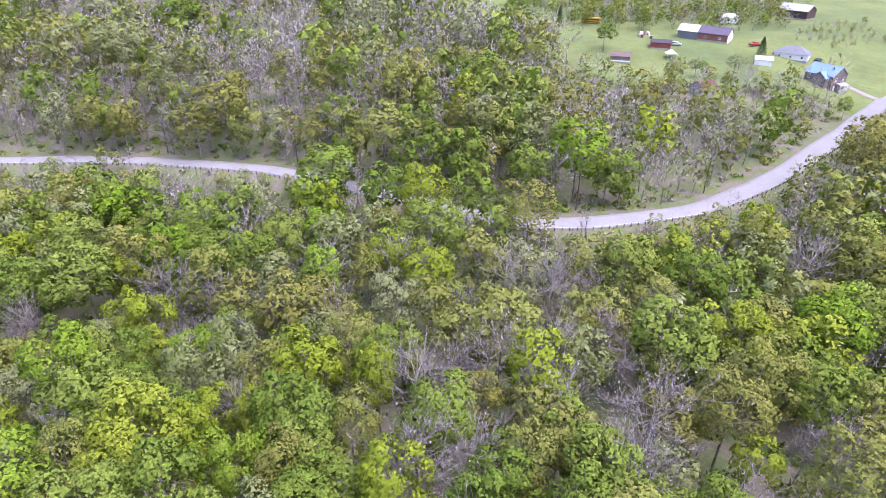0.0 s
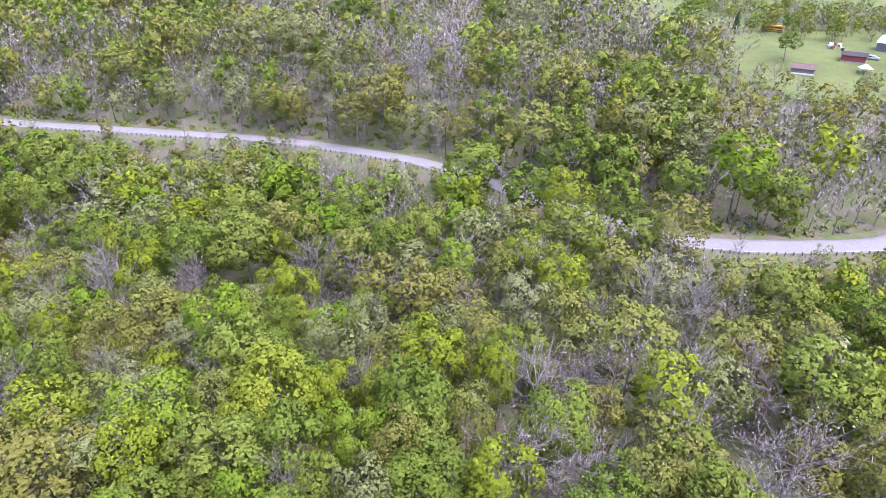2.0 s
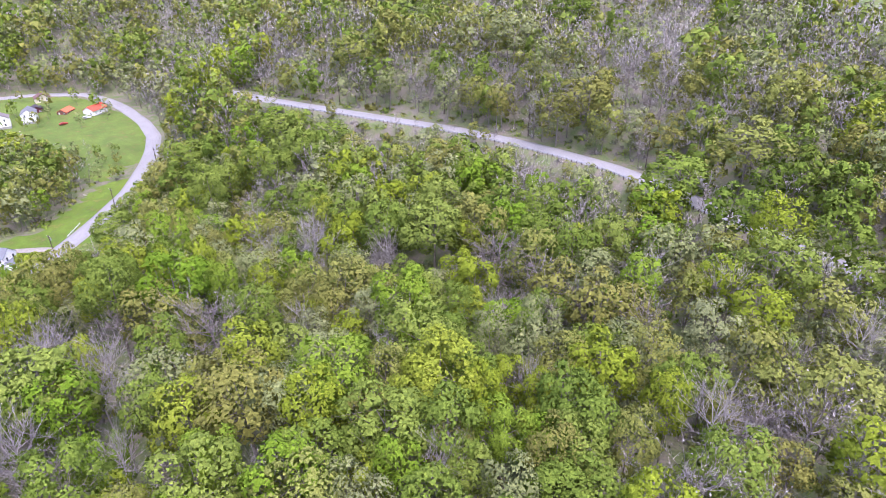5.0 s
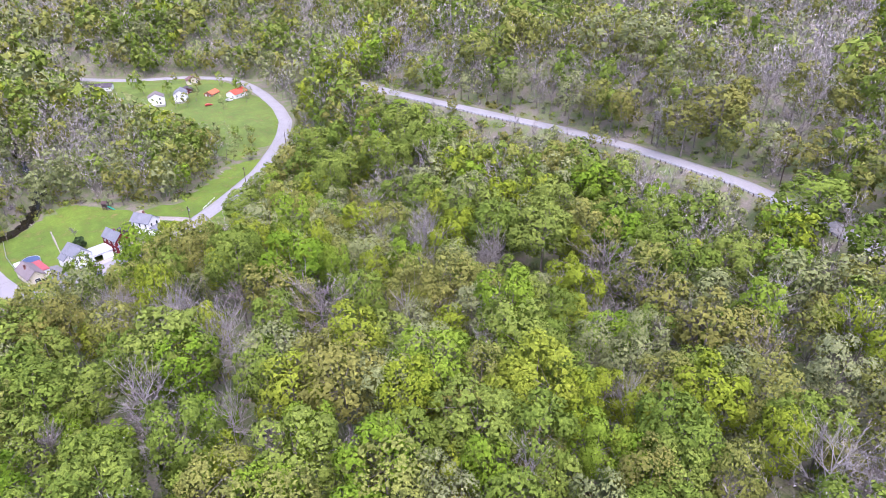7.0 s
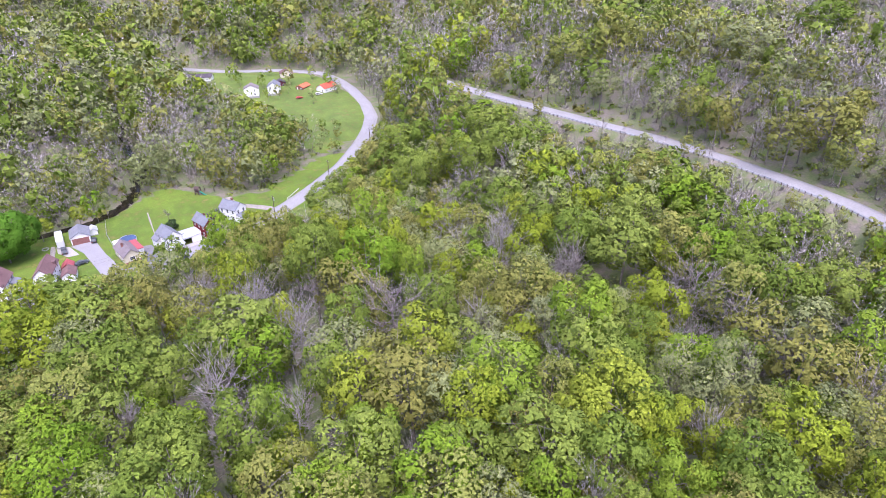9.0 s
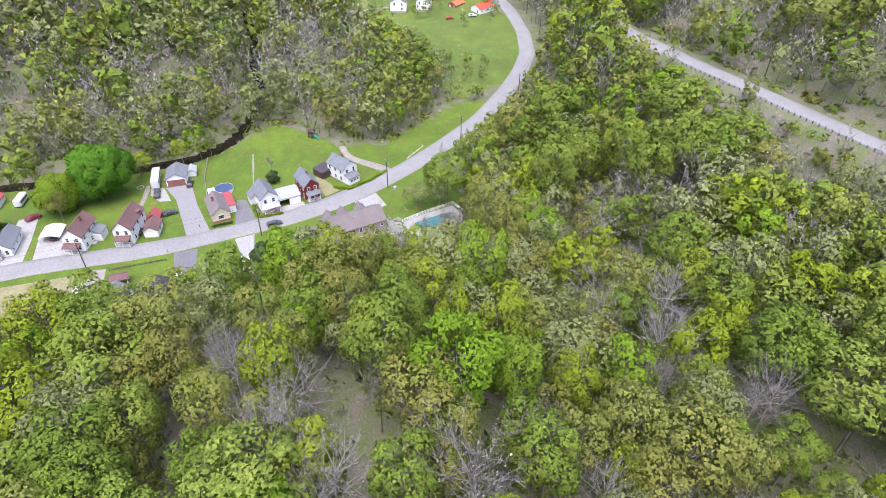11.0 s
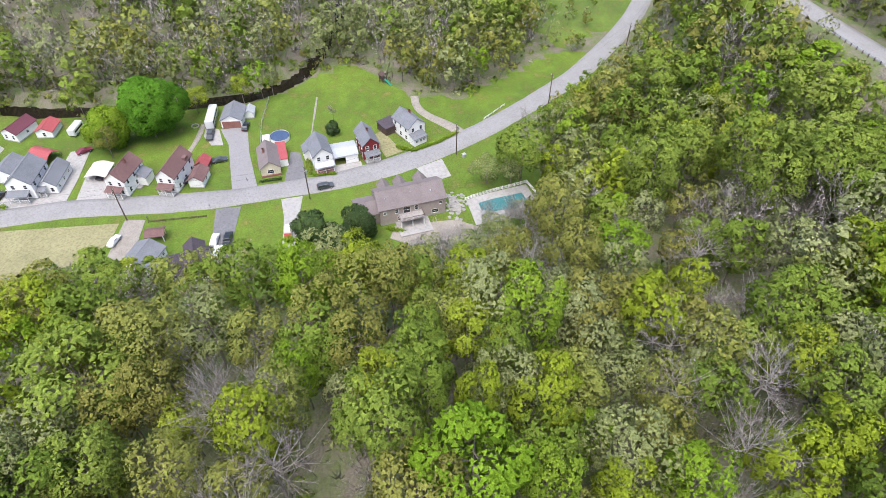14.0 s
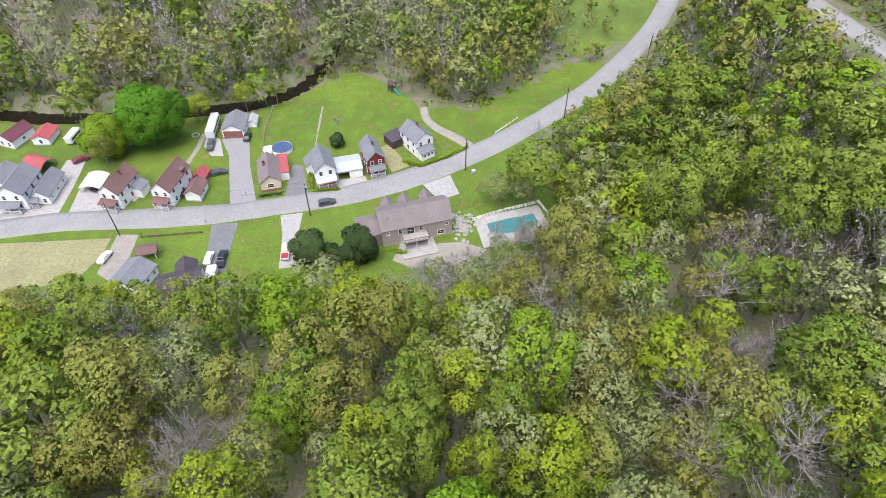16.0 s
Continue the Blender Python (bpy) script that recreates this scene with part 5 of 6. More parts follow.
CAR_SHAPE = {
    "sedan": (4.7, 1.8, [(2.35, 0.35), (2.35, 0.72), (1.25, 0.92), (0.45, 1.42), (-1.0, 1.44), (-1.75, 1.0), (-2.3, 0.95), (-2.35, 0.4)], [(1.16, 0.92), (0.45, 1.36), (-1.0, 1.38), (-1.66, 0.98)]),
    "wagon": (4.8, 1.85, [(2.4, 0.35), (2.4, 0.8), (1.3, 1.0), (0.6, 1.62), (-1.9, 1.64), (-2.35, 1.0), (-2.4, 0.4)], [(1.2, 1.02), (0.6, 1.54), (-1.9, 1.56), (-2.28, 1.04)]),
    "pickup": (5.8, 1.95, [(2.9, 0.4), (2.9, 1.0), (1.6, 1.15), (0.9, 1.8), (-0.7, 1.82), (-0.95, 1.1), (-2.9, 1.1), (-2.9, 0.5)], [(1.5, 1.16), (0.9, 1.72), (-0.66, 1.74), (-0.86, 1.16)]),
}


def car(label, x, y, heading, shape, colour, bed=None):
    root = tagged(new("car" if shape != "pickup" else "pickup_truck"), label, "car" if shape != "pickup" else "pickup truck")
    root.matrix_world = pose(x, y, float(ground(x, y)) + 0.14, 0, 0, heading)
    length, w, outline, glass = CAR_SHAPE[shape]
    bm = bmesh.new()
    solid(bm, outline, -w / 2, w / 2, "y")
    for v in bm.verts:
        if v.co.z > 1.2:
            v.co.y *= 0.8
    bmesh.ops.bevel(bm, geom=[e for e in bm.edges], offset=0.06, segments=1, affect="EDGES")
    part("body", bm, PAINT[colour], root)
    bm = bmesh.new()
    solid(bm, glass, -w * 0.46, w * 0.46, "y")
    for v in bm.verts:
        if v.co.z > 1.2:
            v.co.y *= 0.88
        v.co.y *= 1.04
    part("windows", bm, GLASS, root)
    for px in (length * 0.3, -length * 0.3):
        for py in (-w / 2 + 0.08, w / 2 - 0.08):
            t = new("wheel", TYRE)
            t.parent = root
            t.matrix_local = pose(px, py, 0.33)
            q = new("rim", RIM)
            q.parent = t
    for py in (-w * 0.34, w * 0.34):
        part("headlight", boxes((length / 2 - 0.06, length / 2 + 0.02, py - 0.2, py + 0.2, 0.56, 0.7)), LAMP_CLEAR, root)
        part("tail_light", boxes((-length / 2 - 0.02, -length / 2 + 0.06, py - 0.16, py + 0.16, 0.7, 0.88)), LAMP_RED, root)
    if bed:
        part("bed_cover", boxes((-2.75, -1.05, -0.85, 0.85, 1.08, 1.2)), PAINT[bed], root)
    return root


car("dark grey station wagon parked at the roadside", -218.6, 46.9, 98, "wagon", "dark")
car("white sedan parked on the gravel drive", -207.0, -8.8, 160, "sedan", "white")
car("white sedan on the asphalt driveway", -202.0, 16.9, 172, "sedan", "white")
car("black pickup truck on the asphalt driveway", -201.2, 20.2, 172, "pickup", "black")
car("white pickup truck with a red bed on the concrete drive", -201.0, 35.8, 175, "pickup", "white", "red")
car("black car parked between a house and the garage", -230.2, 7.4, 160, "sedan", "black")
car("black car under the white carport", -237.0, -16.8, 165, "sedan", "black")
car("maroon car in the rear yard", -259.6, -52.0, 200, "wagon", "maroon")
car("dark car beside the brick-fronted garage", -254.0, 24.0, 170, "sedan", "black")
car("dark small car on the gravel patch", -237.5, 16.6, 100, "sedan", "dark")
car("black car parked in the yard of the white house", -232.8, -43.6, 160, "sedan", "black")
car("dark pickup before the motor home", -251.5, 13.2, 175, "pickup", "dark")
car("maroon car at the end of the pale drive", -250.8, -24.2, 120, "sedan", "maroon")
car("red and white pickup on the farm lawn", 144.8, 301.8, 20, "pickup", "red")
car("silver-blue car beside the low farm shed", 108.5, 303.2, -20, "wagon", "silver")
car("silver car behind the blue-roofed house", 164.5, 281.0, 40, "sedan", "silver")
car("black car behind the blue-roofed house", 168.5, 288.0, 40, "sedan", "black")
car("red car in front of the far houses", -389.5, 178.5, 75, "sedan", "red")
car("white van in front of the red-roofed far house", -385.0, 191.0, 80, "wagon", "white")


def box_vehicle(name, label, x, y, heading, length, w, height, colour, stripe, windows=True):
    """A bus, motor home or box truck with rounded edges."""
    root = tagged(new(name), label, name.replace("_", " "))
    root.matrix_world = pose(x, y, float(ground(x, y)) + 0.14, 0, 0, heading)
    bm = boxes((-length / 2, length / 2, -w / 2, w / 2, 0.45, height))
    bmesh.ops.bevel(bm, geom=list(bm.edges), offset=0.18, segments=2, affect="EDGES")
    part("body", bm, PAINT[colour], root)
    part("side_stripe", boxes((-length / 2 + 0.3, length / 2 - 0.3, -w / 2 - 0.02, w / 2 + 0.02, 0.8, 1.15)), PAINT[stripe], root)
    if windows:
        part("windows", boxes((-length / 2 + 0.5, length / 2 - 0.6, -w / 2 - 0.015, w / 2 + 0.015, height - 1.25, height - 0.6), (length / 2 - 0.05, length / 2 + 0.015, -w / 2 + 0.2, w / 2 - 0.2, height - 1.4, height - 0.5)), GLASS, root)
    for px in (length * 0.32, -length * 0.3):
        for py in (-w / 2 + 0.1, w / 2 - 0.1):
            t = new("wheel", TYRE)
            t.parent = root
            t.matrix_local = pose(px, py, 0.4) @ Matrix.Scale(1.25, 4)
            q = new("rim", RIM)
            q.parent = t
    return root


box_vehicle("motor_home", "long white motor home parked beside the garage", -260.2, 13.4, 175, 10.5, 2.6, 3.2, "white", "dark")
box_vehicle("box_truck", "white box truck beside the dark-roofed house", -194.4, 18.4, 175, 6.0, 2.3, 3.0, "white", "black", False)
box_vehicle("camper", "white camper trailer on the lawn", -262.5, -28.6, 165, 6.0, 2.4, 2.7, "white", "silver")
box_vehicle("school_bus", "old yellow bus parked at the field's edge", 77.3, 349.4, -25, 10.5, 2.5, 3.0, "yellow", "black")

# ---- utility poles and wires ----


def utility_pole(x, y, turn, height=11.3, lamp=False):
    root = tagged(new("utility_pole"), "dark wooden utility pole with a crossarm", "utility pole", group="utility poles")
    root.matrix_world = pose(x, y, float(ground(x, y)), 0, 0, turn)
    bm = bmesh.new()
    bmesh.ops.create_cone(bm, cap_ends=True, segments=10, radius1=0.19, radius2=0.12, depth=height + 0.8, matrix=Matrix.Translation((0, 0, height / 2 - 0.4)))
    part("pole", bm, POLE_WOOD, root)
    part("crossarm", boxes((-0.07, 0.07, -1.2, 1.2, height - 0.9, height - 0.75)), POLE_WOOD, root)
    for py in (-1.1, -0.5, 0.5, 1.1):
        part("insulator", boxes((-0.04, 0.04, py - 0.05, py + 0.05, height - 0.75, height - 0.55)), TRIM, root)
    if lamp:
        part("transformer", boxes((0.15, 0.6, -0.22, 0.22, height - 2.3, height - 1.4)), GALV, root)
    return np.array([x, y, float(ground(x, y)) + height - 0.6]), turn


def wire(a, b, sag, mat):
    n = 10
    pts = [a + (b - a) * k / n - np.array([0, 0, sag * 4 * (k / n) * (1 - k / n)]) for k in range(n + 1)]
    pieces = [limb(p, q, 0.022, 0.022) for p, q in zip(pts[:-1], pts[1:])]
    tagged(new("power_line", tri_mesh("power_line", *gather(pieces), [mat])), "thin dark overhead power line between poles", "power line", group="power lines")


WIRE = worn("wire", (0.05, 0.05, 0.05), 0.6, 3, 0.5, 0.1)


def pole_line(spots, turn, lamps=()):
    tops = [utility_pole(x, y, turn, lamp=k in lamps) for k, (x, y) in enumerate(spots)]
    for (a, t), (b, _) in zip(tops[:-1], tops[1:]):
        side = np.array([-math.sin(radians(t)), math.cos(radians(t)), 0])
        for s in (-1.1, 1.1):
            wire(a + s * side, b + s * side, 0.7, WIRE)


pole_line([(-216.2, -62), (-215.6, -7.0), (-214.6, 42.2), (-226.6, 87.2), (-248, 124), (-275.4, 163.4), (-312, 195), (-345, 213), (-380, 224)], 90, (2, 3))
pole_line([(-186, 201), (-134, 205.5), (-95, 202.4), (-48.5, 193.4), (-5, 172), (38, 162), (78, 172)], 90, (2,))

# ---- guard rail on the valley side of the upper road ----


def guard_rail(label, line, offset):
    root = tagged(new("guard_rail"), label, "guard rail")
    p = smooth_line(line, 1.9, 2)
    d = np.gradient(p[:, :2], axis=0)
    d /= np.linalg.norm(d, axis=1)[:, None]
    q = p[:, :2] + np.stack([d[:, 1], -d[:, 0]], 1) * offset
    z = ground(p[:, 0], p[:, 1]) + 0.1
    bm = boxes((-0.08, 0.08, -0.1, 0.1, -0.9, 0.78))
    post = mesh_of("post", bm, DARK_WOOD)
    for k in range(0, len(q)):
        o = new("post", post)
        o.parent = root
        o.matrix_local = pose(q[k, 0] + d[k, 1] * 0.12, q[k, 1] - d[k, 0] * 0.12, z[k], 0, 0, math.degrees(math.atan2(d[k, 1], d[k, 0])))
    cross = ((0, 0.40), (-0.05, 0.46), (0.0, 0.54), (0.0, 0.60), (-0.05, 0.68), (0.0, 0.74), (0.03, 0.74), (0.03, 0.40))
    v = np.stack([np.column_stack([q + np.stack([-d[:, 1], d[:, 0]], 1) * (0.08 - a), z + b]) for a, b in cross], 1).reshape(-1, 3)
    o = new("rail", tri_mesh("rail", v, grid_tris(len(cross), len(q)), [GALV]))
    o.parent = root


guard_rail("galvanised steel guard rail on dark posts along the upper road", UPPER_ROAD[2:11], 4.1)
guard_rail("galvanised steel guard rail on dark posts along the upper road", UPPER_ROAD[12:21], 4.1)

# ---- the far houses at the road bend ----
house("white two-storey far house with grey-brown roof", -412, 154.5, -25, 9.5, 8, 5.2, 2.4, WHITE, TAUPE_ROOF, z=1.2)
house("white far house with blue-grey roof", -409, 169.0, -30, 8.0, 10, 5.0, 2.6, WHITE, GREY_ROOF, z=1.2)
house("long low white far house with dark roof", -474, 150.0, 60, 8.5, 18, 3.0, 1.8, WHITE, DARK_ROOF, floors=1, z=1.6)
house("pale far house with red-brown roof behind the trees", -436, 192, -20, 9.0, 8, 5.2, 2.4, CREAM, BROWN_ROOF, z=1.6)
house("dark red far outbuilding beside the white house", -421, 180, -20, 7.0, 7, 3.2, 1.6, MAROON, DARK_ROOF, floors=1, z=1.5, name="outbuilding", category="outbuilding")
house("far house with bright red metal roof", -391, 195.5, -70, 7.5, 12, 3.2, 2.2, WHITE, worn("bright_red_metal", (0.55, 0.09, 0.05), 0.5, 3, 0.4, 0.12), floors=1, z=1.3)
house("low far shed with orange-red metal roof", -404, 186, -60, 6.0, 9, 2.6, 1.5, BRICK, worn("orange_red_metal", (0.55, 0.14, 0.06), 0.5, 3, 0.4, 0.12), floors=1, z=1.4, name="shed", category="shed")

# ---- the farm on the bench ----
def hip_roof(root, w, d, eave, rise, mat):
    """A roof that slopes to all four walls."""
    o = 0.5
    bm = bmesh.new()
    lo = [bm.verts.new(q) for q in ((o, -w / 2 - o, eave), (o, w / 2 + o, eave), (-d - o, w / 2 + o, eave), (-d - o, -w / 2 - o, eave))]
    hi = [bm.verts.new(q) for q in ((-w * 0.5, 0, eave + rise), (-d + w * 0.5, 0, eave + rise))]
    for f in ((lo[0], lo[1], hi[0]), (lo[1], lo[2], hi[1], hi[0]), (lo[2], lo[3], hi[1]), (lo[3], lo[0], hi[0], hi[1]), tuple(reversed(lo))):
        bm.faces.new(f)
    part("hip_roof", bm, mat, root)



h = house("two-storey brown farmhouse with a blue metal cross-gable roof", 157, 250, -62, 9.0, 12, 6.2, 3.2, worn("brown_shingle_wall", (0.20, 0.16, 0.145), 0.9, 3, 0.4, 0.2), BLUE_METAL, chimney=(-5, 0.5, 9.6))
gable_wing(h, -4.5, -6.6, -90, 6.0, 5.5, 5.2, 2.4, worn("farm_wing_wall", (0.22, 0.18, 0.165), 0.9, 3, 0.4, 0.2), BLUE_METAL)
porch(h, 5.0, 2.2, 0, 1.0, 2.6, PALE_METAL)
hip_roof(house("low white house with a grey hipped shingle roof", 164, 288, -35, 9.0, 14, 2.8, 0.2, WHITE, GREY_ROOF, floors=1), 9.0, 14, 2.8, 2.9, GREY_ROOF)
h = house("long brick barn with a white gable end and dark roof", 135.5, 308.5, -38, 8.0, 14, 3.4, 2.6, BRICK, worn("purple_dark_roof", (0.11, 0.09, 0.13), 0.7, 3, 0.4, 0.2), floors=1, name="barn", category="barn", front_windows=0, side_windows=2, door=None)
part("gable_cladding", gable_wall(8.05, 0.12, 3.4, 2.6), TRIM, h).matrix_local = pose(0.1, 0, 0)
gable_wing(h, -13.9, 0, 0, 7.6, 10, 3.4, 2.5, GREY_ROOF, TRIM)
h = house("low dark red farm shed with a lean-to", 104.5, 298.5, -20, 6.0, 9.0, 2.6, 1.0, worn("dull_red_boards", (0.26, 0.08, 0.07), 0.9, 3, 0.4, 0.25), DARK_ROOF, floors=1, name="shed", category="shed", front_windows=0, side_windows=0, door=None)
h = house("weathered grey open shed with a rusty roof", 82, 283, -15, 5.5, 8.5, 2.6, 1.4, worn("weathered_boards", (0.22, 0.20, 0.19), 0.9, 3, 0.4, 0.3), worn("rusty_roof", (0.17, 0.12, 0.11), 0.8, 3, 0.5, 0.4), floors=1, name="shed", category="shed", front_windows=0, side_windows=0, door=None)
part("board_cladding", boxes((-8.6, 0.08, -2.85, 2.85, 0.3, 0.9)), TRIM, h)
house("small old shed with a maroon roof among trees", 99, 232.5, 30, 5.5, 8, 2.8, 1.8, worn("pale_boards", (0.42, 0.41, 0.40), 0.9, 3, 0.4, 0.2), MAROON, floors=1, name="shed", category="shed", front_windows=0, side_windows=0, door=None)
house("black barn with a pale metal roof", 203, 366, -50, 11, 16, 4.2, 2.8, DARK_WOOD, PALE_METAL, floors=1, name="barn", category="barn", front_windows=0, side_windows=0, door=None)
house("pale grey farm building half hidden by trees", 160, 359, -20, 8, 10, 3.0, 1.8, WHITE, PALE_METAL, floors=1, name="outbuilding", category="outbuilding", front_windows=0, side_windows=1, door=None)
house("small white pavilion on the farm lawn", 143.5, 279.5, -20, 4.5, 7, 2.4, 1.3, WHITE, PALE_METAL, floors=1, name="pavilion", category="pavilion", front_windows=0, side_windows=0, door=None, base=False)
root = tagged(new("canopy_tent"), "white peaked canopy tent on the lawn", "tent")
root.matrix_world = pose(101.2, 287, float(ground(101.2, 287)))
bm = bmesh.new()
bmesh.ops.create_cone(bm, cap_ends=False, segments=4, radius1=3.2, radius2=0.1, depth=1.6, matrix=Matrix.Translation((0, 0, 2.9)) @ pose(0, 0, 0, 0, 0, 45))
part("canvas", bm, TRIM, root)
for px in (-2.1, 2.1):
    for py in (-2.1, 2.1):
        part("leg", boxes((px - 0.05, px + 0.05, py - 0.05, py + 0.05, -0.2, 2.15)), GALV, root)
rng = np.random.RandomState(5)
for k in range(14):
    px, py = 95 + 9 * rng.rand(), 316 + 9 * rng.rand()
    w = 0.5 + 1.3 * rng.rand()
    bm = boxes((-w / 2, w / 2, -w * 0.35, w * 0.35, -0.2, 0.5 + 0.9 * rng.rand()))
    bmesh.ops.bevel(bm, geom=list(bm.edges), offset=0.06, segments=1, affect="EDGES")
    o = tagged(part("scrap_item", bm, (TRIM, BRICK, GALV, DARK_WOOD)[k % 4]), "weathered scrap item in the farm's junk heap", "scrap", group="junk heap on the farm")
    o.matrix_world = pose(px, py, float(ground(px, py)), 0, 0, 360 * rng.rand())
# ---- garden trees, hedges and small things ----


def garden_tree(label, x, y, height, radius, leaves, kind, leaf=0.5, name="leafy_tree", base=0.1, lobes=34, seed=3):
    """A full tree that stands free on a lawn."""
    tr, cr = make_tree(np.random.RandomState(seed), height, radius, leaves, leaf, 60, 0.04, limbs=12, lobes=lobes, trunk_r=0.4, inner=leaves // 6, rise=2.0, deep=0.5 - 0.5 * base)
    root = tagged(new(name), label, "tree")
    root.matrix_world = pose(x, y, float(ground(x, y)))
    for nm, geo, mat in (("trunk", tr, BARK), ("crown", cr, LEAVES[kind])):
        o = new(nm, tri_mesh(nm, geo[0], geo[1], [mat], normals=geo[2] if len(geo) > 2 else None))
        o.parent = root


garden_tree("large full maple with vivid green spring leaves beside the creek", -255, -3.6, 18.0, 8.2, 13000, "maple", 0.5, lobes=40)
garden_tree("round green tree on the lawn near the creek", -252.5, -14.5, 12, 6.3, 6500, "vivid", 0.48, lobes=26, seed=8)
tree("olive", -245.5, -15.0, 0.55, 10, 3, 1.1, "small thin budding tree beside the lawn")
garden_tree("round dark green garden shrub behind a white house", -245, 51, 4.2, 2.3, 1200, "dark", 0.35, "garden_shrub", 0.0, 12)
tree("bare", -252.5, 52.0, 0.36, 10, 3, 1.0, "small bare garden tree on the lawn")
tree("lime", -271.5, 23.0, 0.55, 10, 3, 1.2, "fresh yellow-green tree on the creek bank")
tree("pale", -271.0, 33.0, 0.6, 50, 1, 1.0, "pale budding tree at the creek's edge")
tree("lime", -266.0, 8.5, 0.45, 130, 4, 1.8, "spreading yellow-green shrub on the creek bank")
garden_tree("dense dark green evergreen beside the taupe house", -197.5, 42.0, 8.0, 4.2, 3600, "dark", 0.4, "evergreen_tree", 0.0, 20, 5)
garden_tree("dense dark green evergreen beside the taupe house", -196.5, 54.5, 9.0, 4.4, 4000, "dark", 0.4, "evergreen_tree", 0.0, 20, 6)
garden_tree("grey-green evergreen shrub beside the taupe house", -195.0, 48.0, 5.5, 3.2, 2400, "dark", 0.4, "evergreen_tree", 0.0, 14, 7)
for k, (px, py, s) in enumerate(((-183, 67, 0.5), (-178.5, 74, 0.62), (-178, 81.5, 0.66), (-181, 88.5, 0.6), (-186.5, 76, 0.42), (-174, 69, 0.6), (-187, 84, 0.4), (-173, 77, 0.7), (-190, 93, 0.45), (-184, 96, 0.6), (-181, 61, 0.5), (-184, 72, 0.45), (-182.5, 79, 0.55), (-176, 86, 0.6), (-190, 80, 0.32), (-191, 88, 0.36), (-170, 64, 0.6), (-177, 95, 0.6), (-188, 69, 0.34), (-192, 97, 0.4))):
    tree("bare" if k % 4 < 3 else "pale", px, py, s * 0.9, 70 * k, k, 1.35, "grey leafless small tree in the brush below the house")
for k, (px, py, high) in enumerate(((-192.5, 88, 0.5), (-191, 94, 0.55), (-190.5, 100, 0.5), (-187, 91, 0.55), (-188, 97, 0.6), (-196, 103, 0.4))):
    tree("bare", px, py, high, 50 * k, k, 1.1, "thin leafless tree between the pool and the wood")
tree("pale", -209.8, 92.5, 0.45, 0, 0, 1.9, "white blossoming small tree beside the pool")
tree("pale", -208.6, 99.0, 0.42, 90, 2, 1.4, "white blossoming small tree beside the pool")
tree("dark", 58.6, 338, 1.0, 0, 3, 0.8, "tall pointed dark green spruce on the farm field")
tree("dark", 142, 288, 0.85, 50, 4, 1.1, "dark green pine on the farm lawn")
tree("green", 34, 314, 1.1, 0, 0, 1.0, "tall dark green tree at the field's edge")
tree("green", 73, 296, 0.6, 0, 7, 1.3, "spreading budding tree on the farm lawn")
tree("green", 92, 252, 0.4, 0, 8, 1.7, "green shrubby tree at the edge of the farm lawn")
tree("green", 104, 262, 0.36, 0, 10, 1.7, "green shrubby tree at the edge of the farm lawn")
tree("bare", 140, 236, 0.5, 0, 0, 1.1, "grey leafless tree beside the farmhouse")
tree("green", 146, 224, 0.45, 0, 5, 1.0, "fresh green tree below the farmhouse")
tree("pale", 118, 258, 0.5, 0, 8, 1.4, "airy green tree on the farm lawn")


def hedge(label, line, w, height, kind="dark"):
    p = resample([(*q, 0) for q in line], 0.35)
    r = np.random.RandomState(len(p))
    n = len(p) * 45
    k = r.randint(0, len(p), n)
    c = p[k].copy()
    c[:, :2] += r.randn(n, 2) * w * 0.3
    c[:, 2] = ground(c[:, 0], c[:, 1]) + height * (0.1 + 0.95 * r.rand(n))
    nn = r.randn(n, 3) + (0, 0, 0.6)
    nn /= np.linalg.norm(nn, axis=1)[:, None]
    tagged(new("hedge", tri_mesh("hedge", *leaf_tris(c, nn, 0.28, r), [LEAVES[kind]])), label, "hedge")


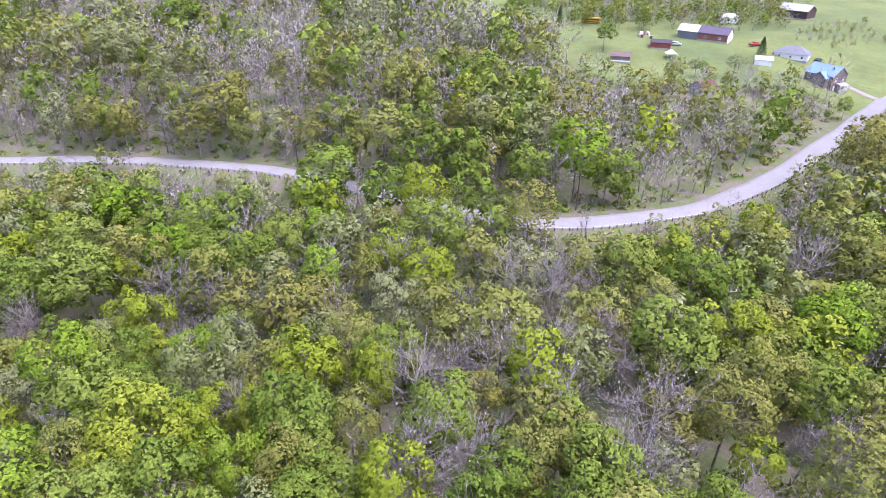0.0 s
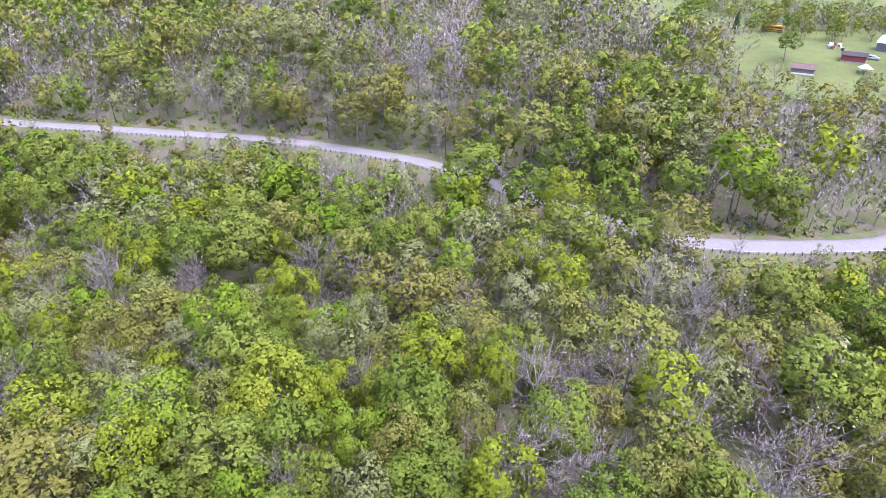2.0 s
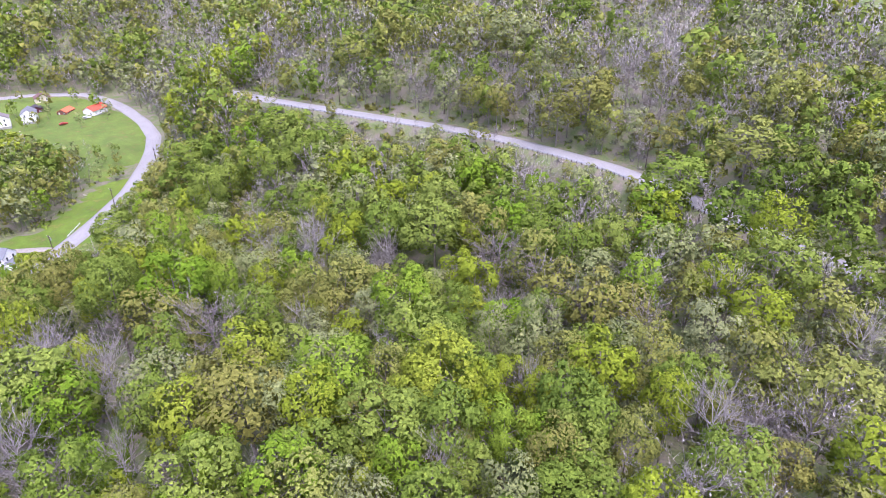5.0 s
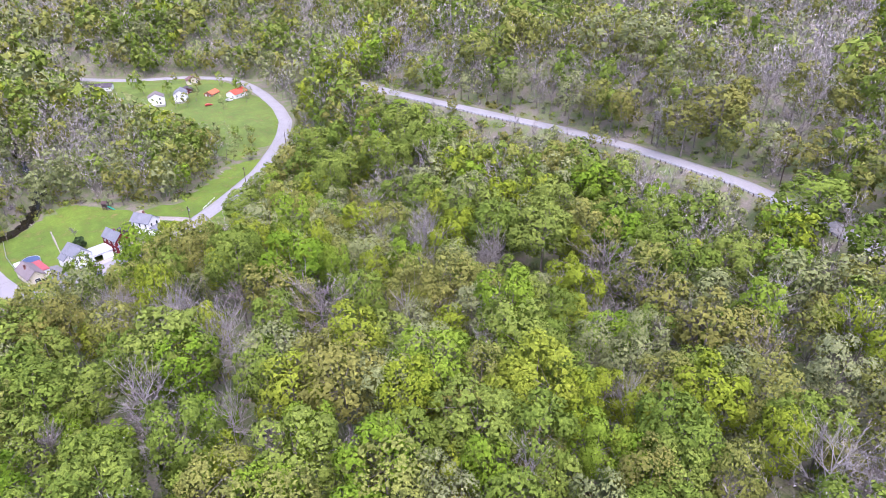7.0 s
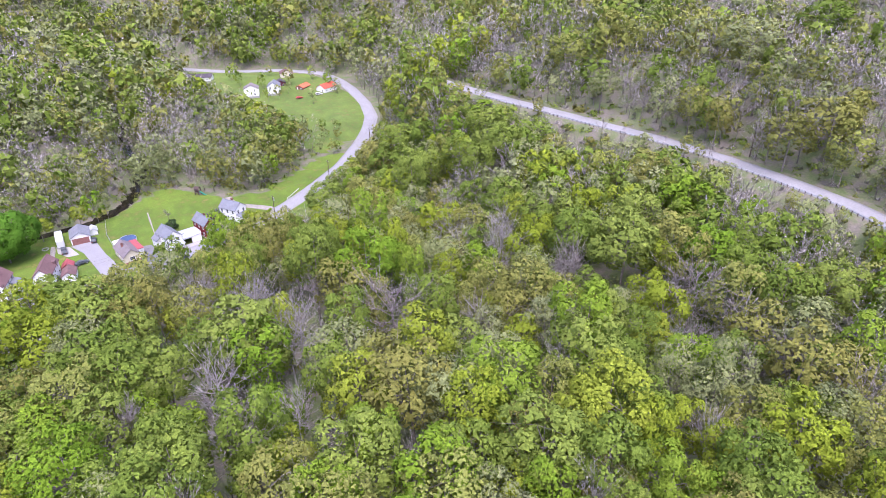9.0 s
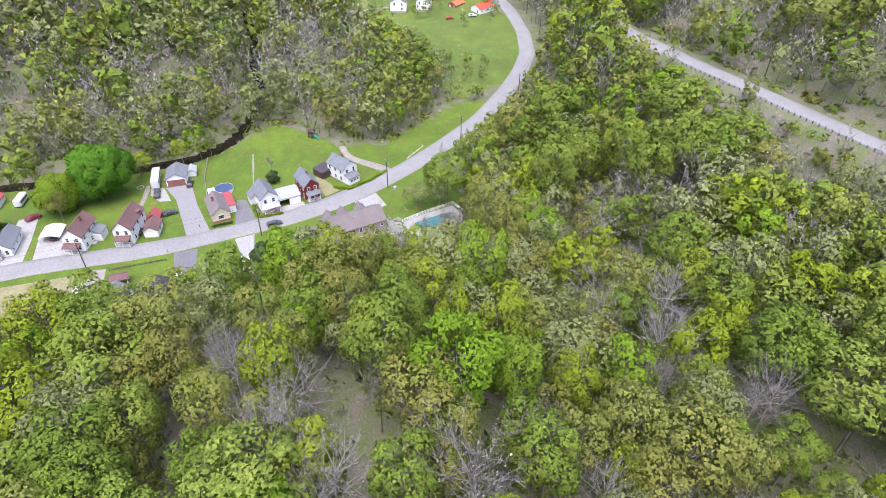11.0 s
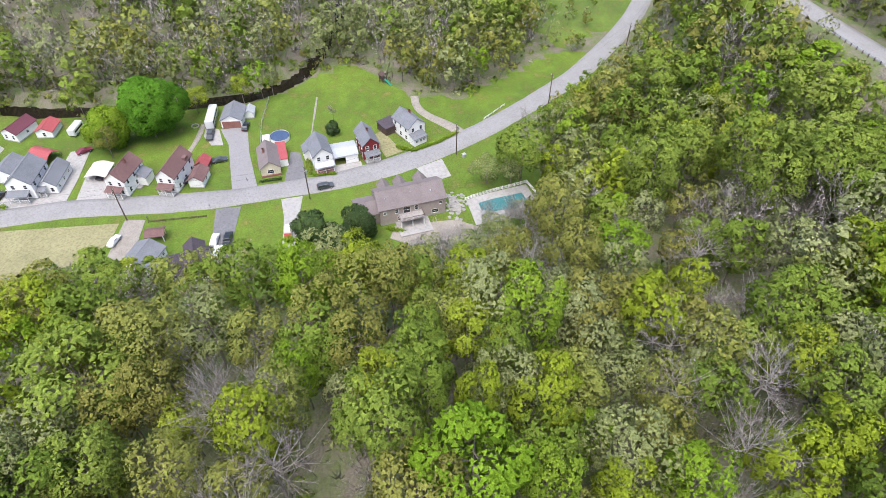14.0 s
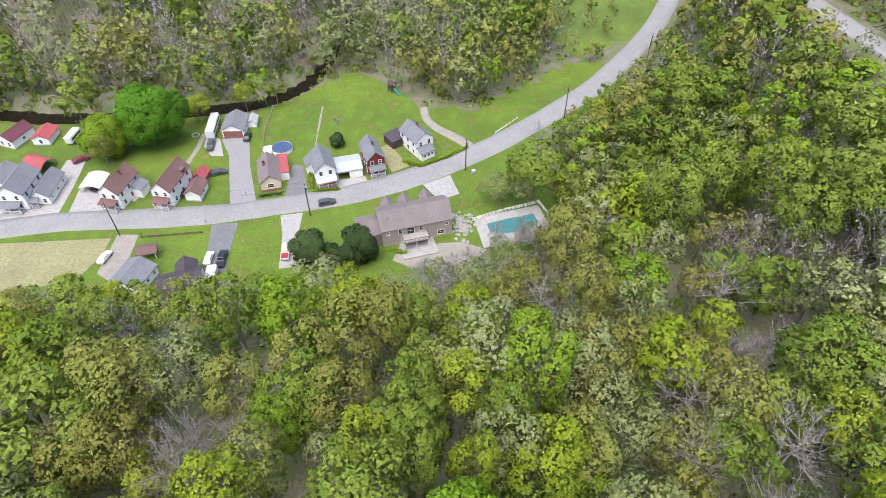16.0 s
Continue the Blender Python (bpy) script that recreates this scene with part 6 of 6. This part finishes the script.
hedge("clipped green hedge along the white house's garden", [(-233.6, 70.0), (-230.6, 74.6), (-233.5, 83), (-237.5, 90)], 0.9, 1.0, "vivid")
hedge("low green hedge before the porch", [(-224.6, 43.6), (-224.2, 50.4)], 0.7, 0.7, "vivid")
hedge("low green hedge before the cream bungalow", [(-225.0, 28.6), (-225.2, 34.4)], 0.9, 0.6, "dark")
hedge("rough green shrubs beside the driveway", [(-226, 42.8), (-233, 42.6)], 1.2, 1.0, "green")
hedge("green shrubs below the taupe house's patio", [(-197.5, 62), (-195.5, 66)], 1.2, 0.8, "vivid")
hedge("dark round garden shrub beside the road", [(-228.0, -42.2), (-227.6, -40.6)], 1.4, 1.3, "vivid")

root = tagged(new("utility_box"), "pale green ground utility box on the lawn", "utility box")
root.matrix_world = pose(-224.8, 89.2, float(ground(-224.8, 89.2)), 0, 0, 20)
part("body", boxes((-0.5, 0.5, -0.5, 0.5, -0.1, 1.1)), PALE_METAL, root)
part("lid", boxes((-0.56, 0.56, -0.56, 0.56, 1.1, 1.2)), PALE_METAL, root)
for px, py in ((-216.4, 14.8), (-217.2, 66.8), (-227, 62), (-226.2, 24.8), (-214.6, -1.4)):
    root = tagged(new("mailbox"), "dark mailbox on a wooden post at the roadside", "mailbox", group="roadside mailboxes")
    root.matrix_world = pose(px, py, float(ground(px, py)))
    part("post", boxes((-0.05, 0.05, -0.05, 0.05, -0.3, 1.05)), POLE_WOOD, root)
    part("box", boxes((-0.25, 0.25, -0.1, 0.1, 1.05, 1.3)), PAINT["dark"], root)
root = tagged(new("fire_pit"), "ring of grey stones round a fire pit on the lawn", "fire pit")
root.matrix_world = pose(-258.6, 7.9, float(ground(-258.6, 7.9)))
stone = mesh_of("stone", boxes((-0.22, 0.22, -0.16, 0.16, -0.1, 0.3)), BLOCK)
for k in range(12):
    o = new("stone", stone)
    o.parent = root
    o.matrix_local = pose(1.1 * math.cos(k * 0.5236), 1.1 * math.sin(k * 0.5236), 0, 0, 0, 30 * k + 90)
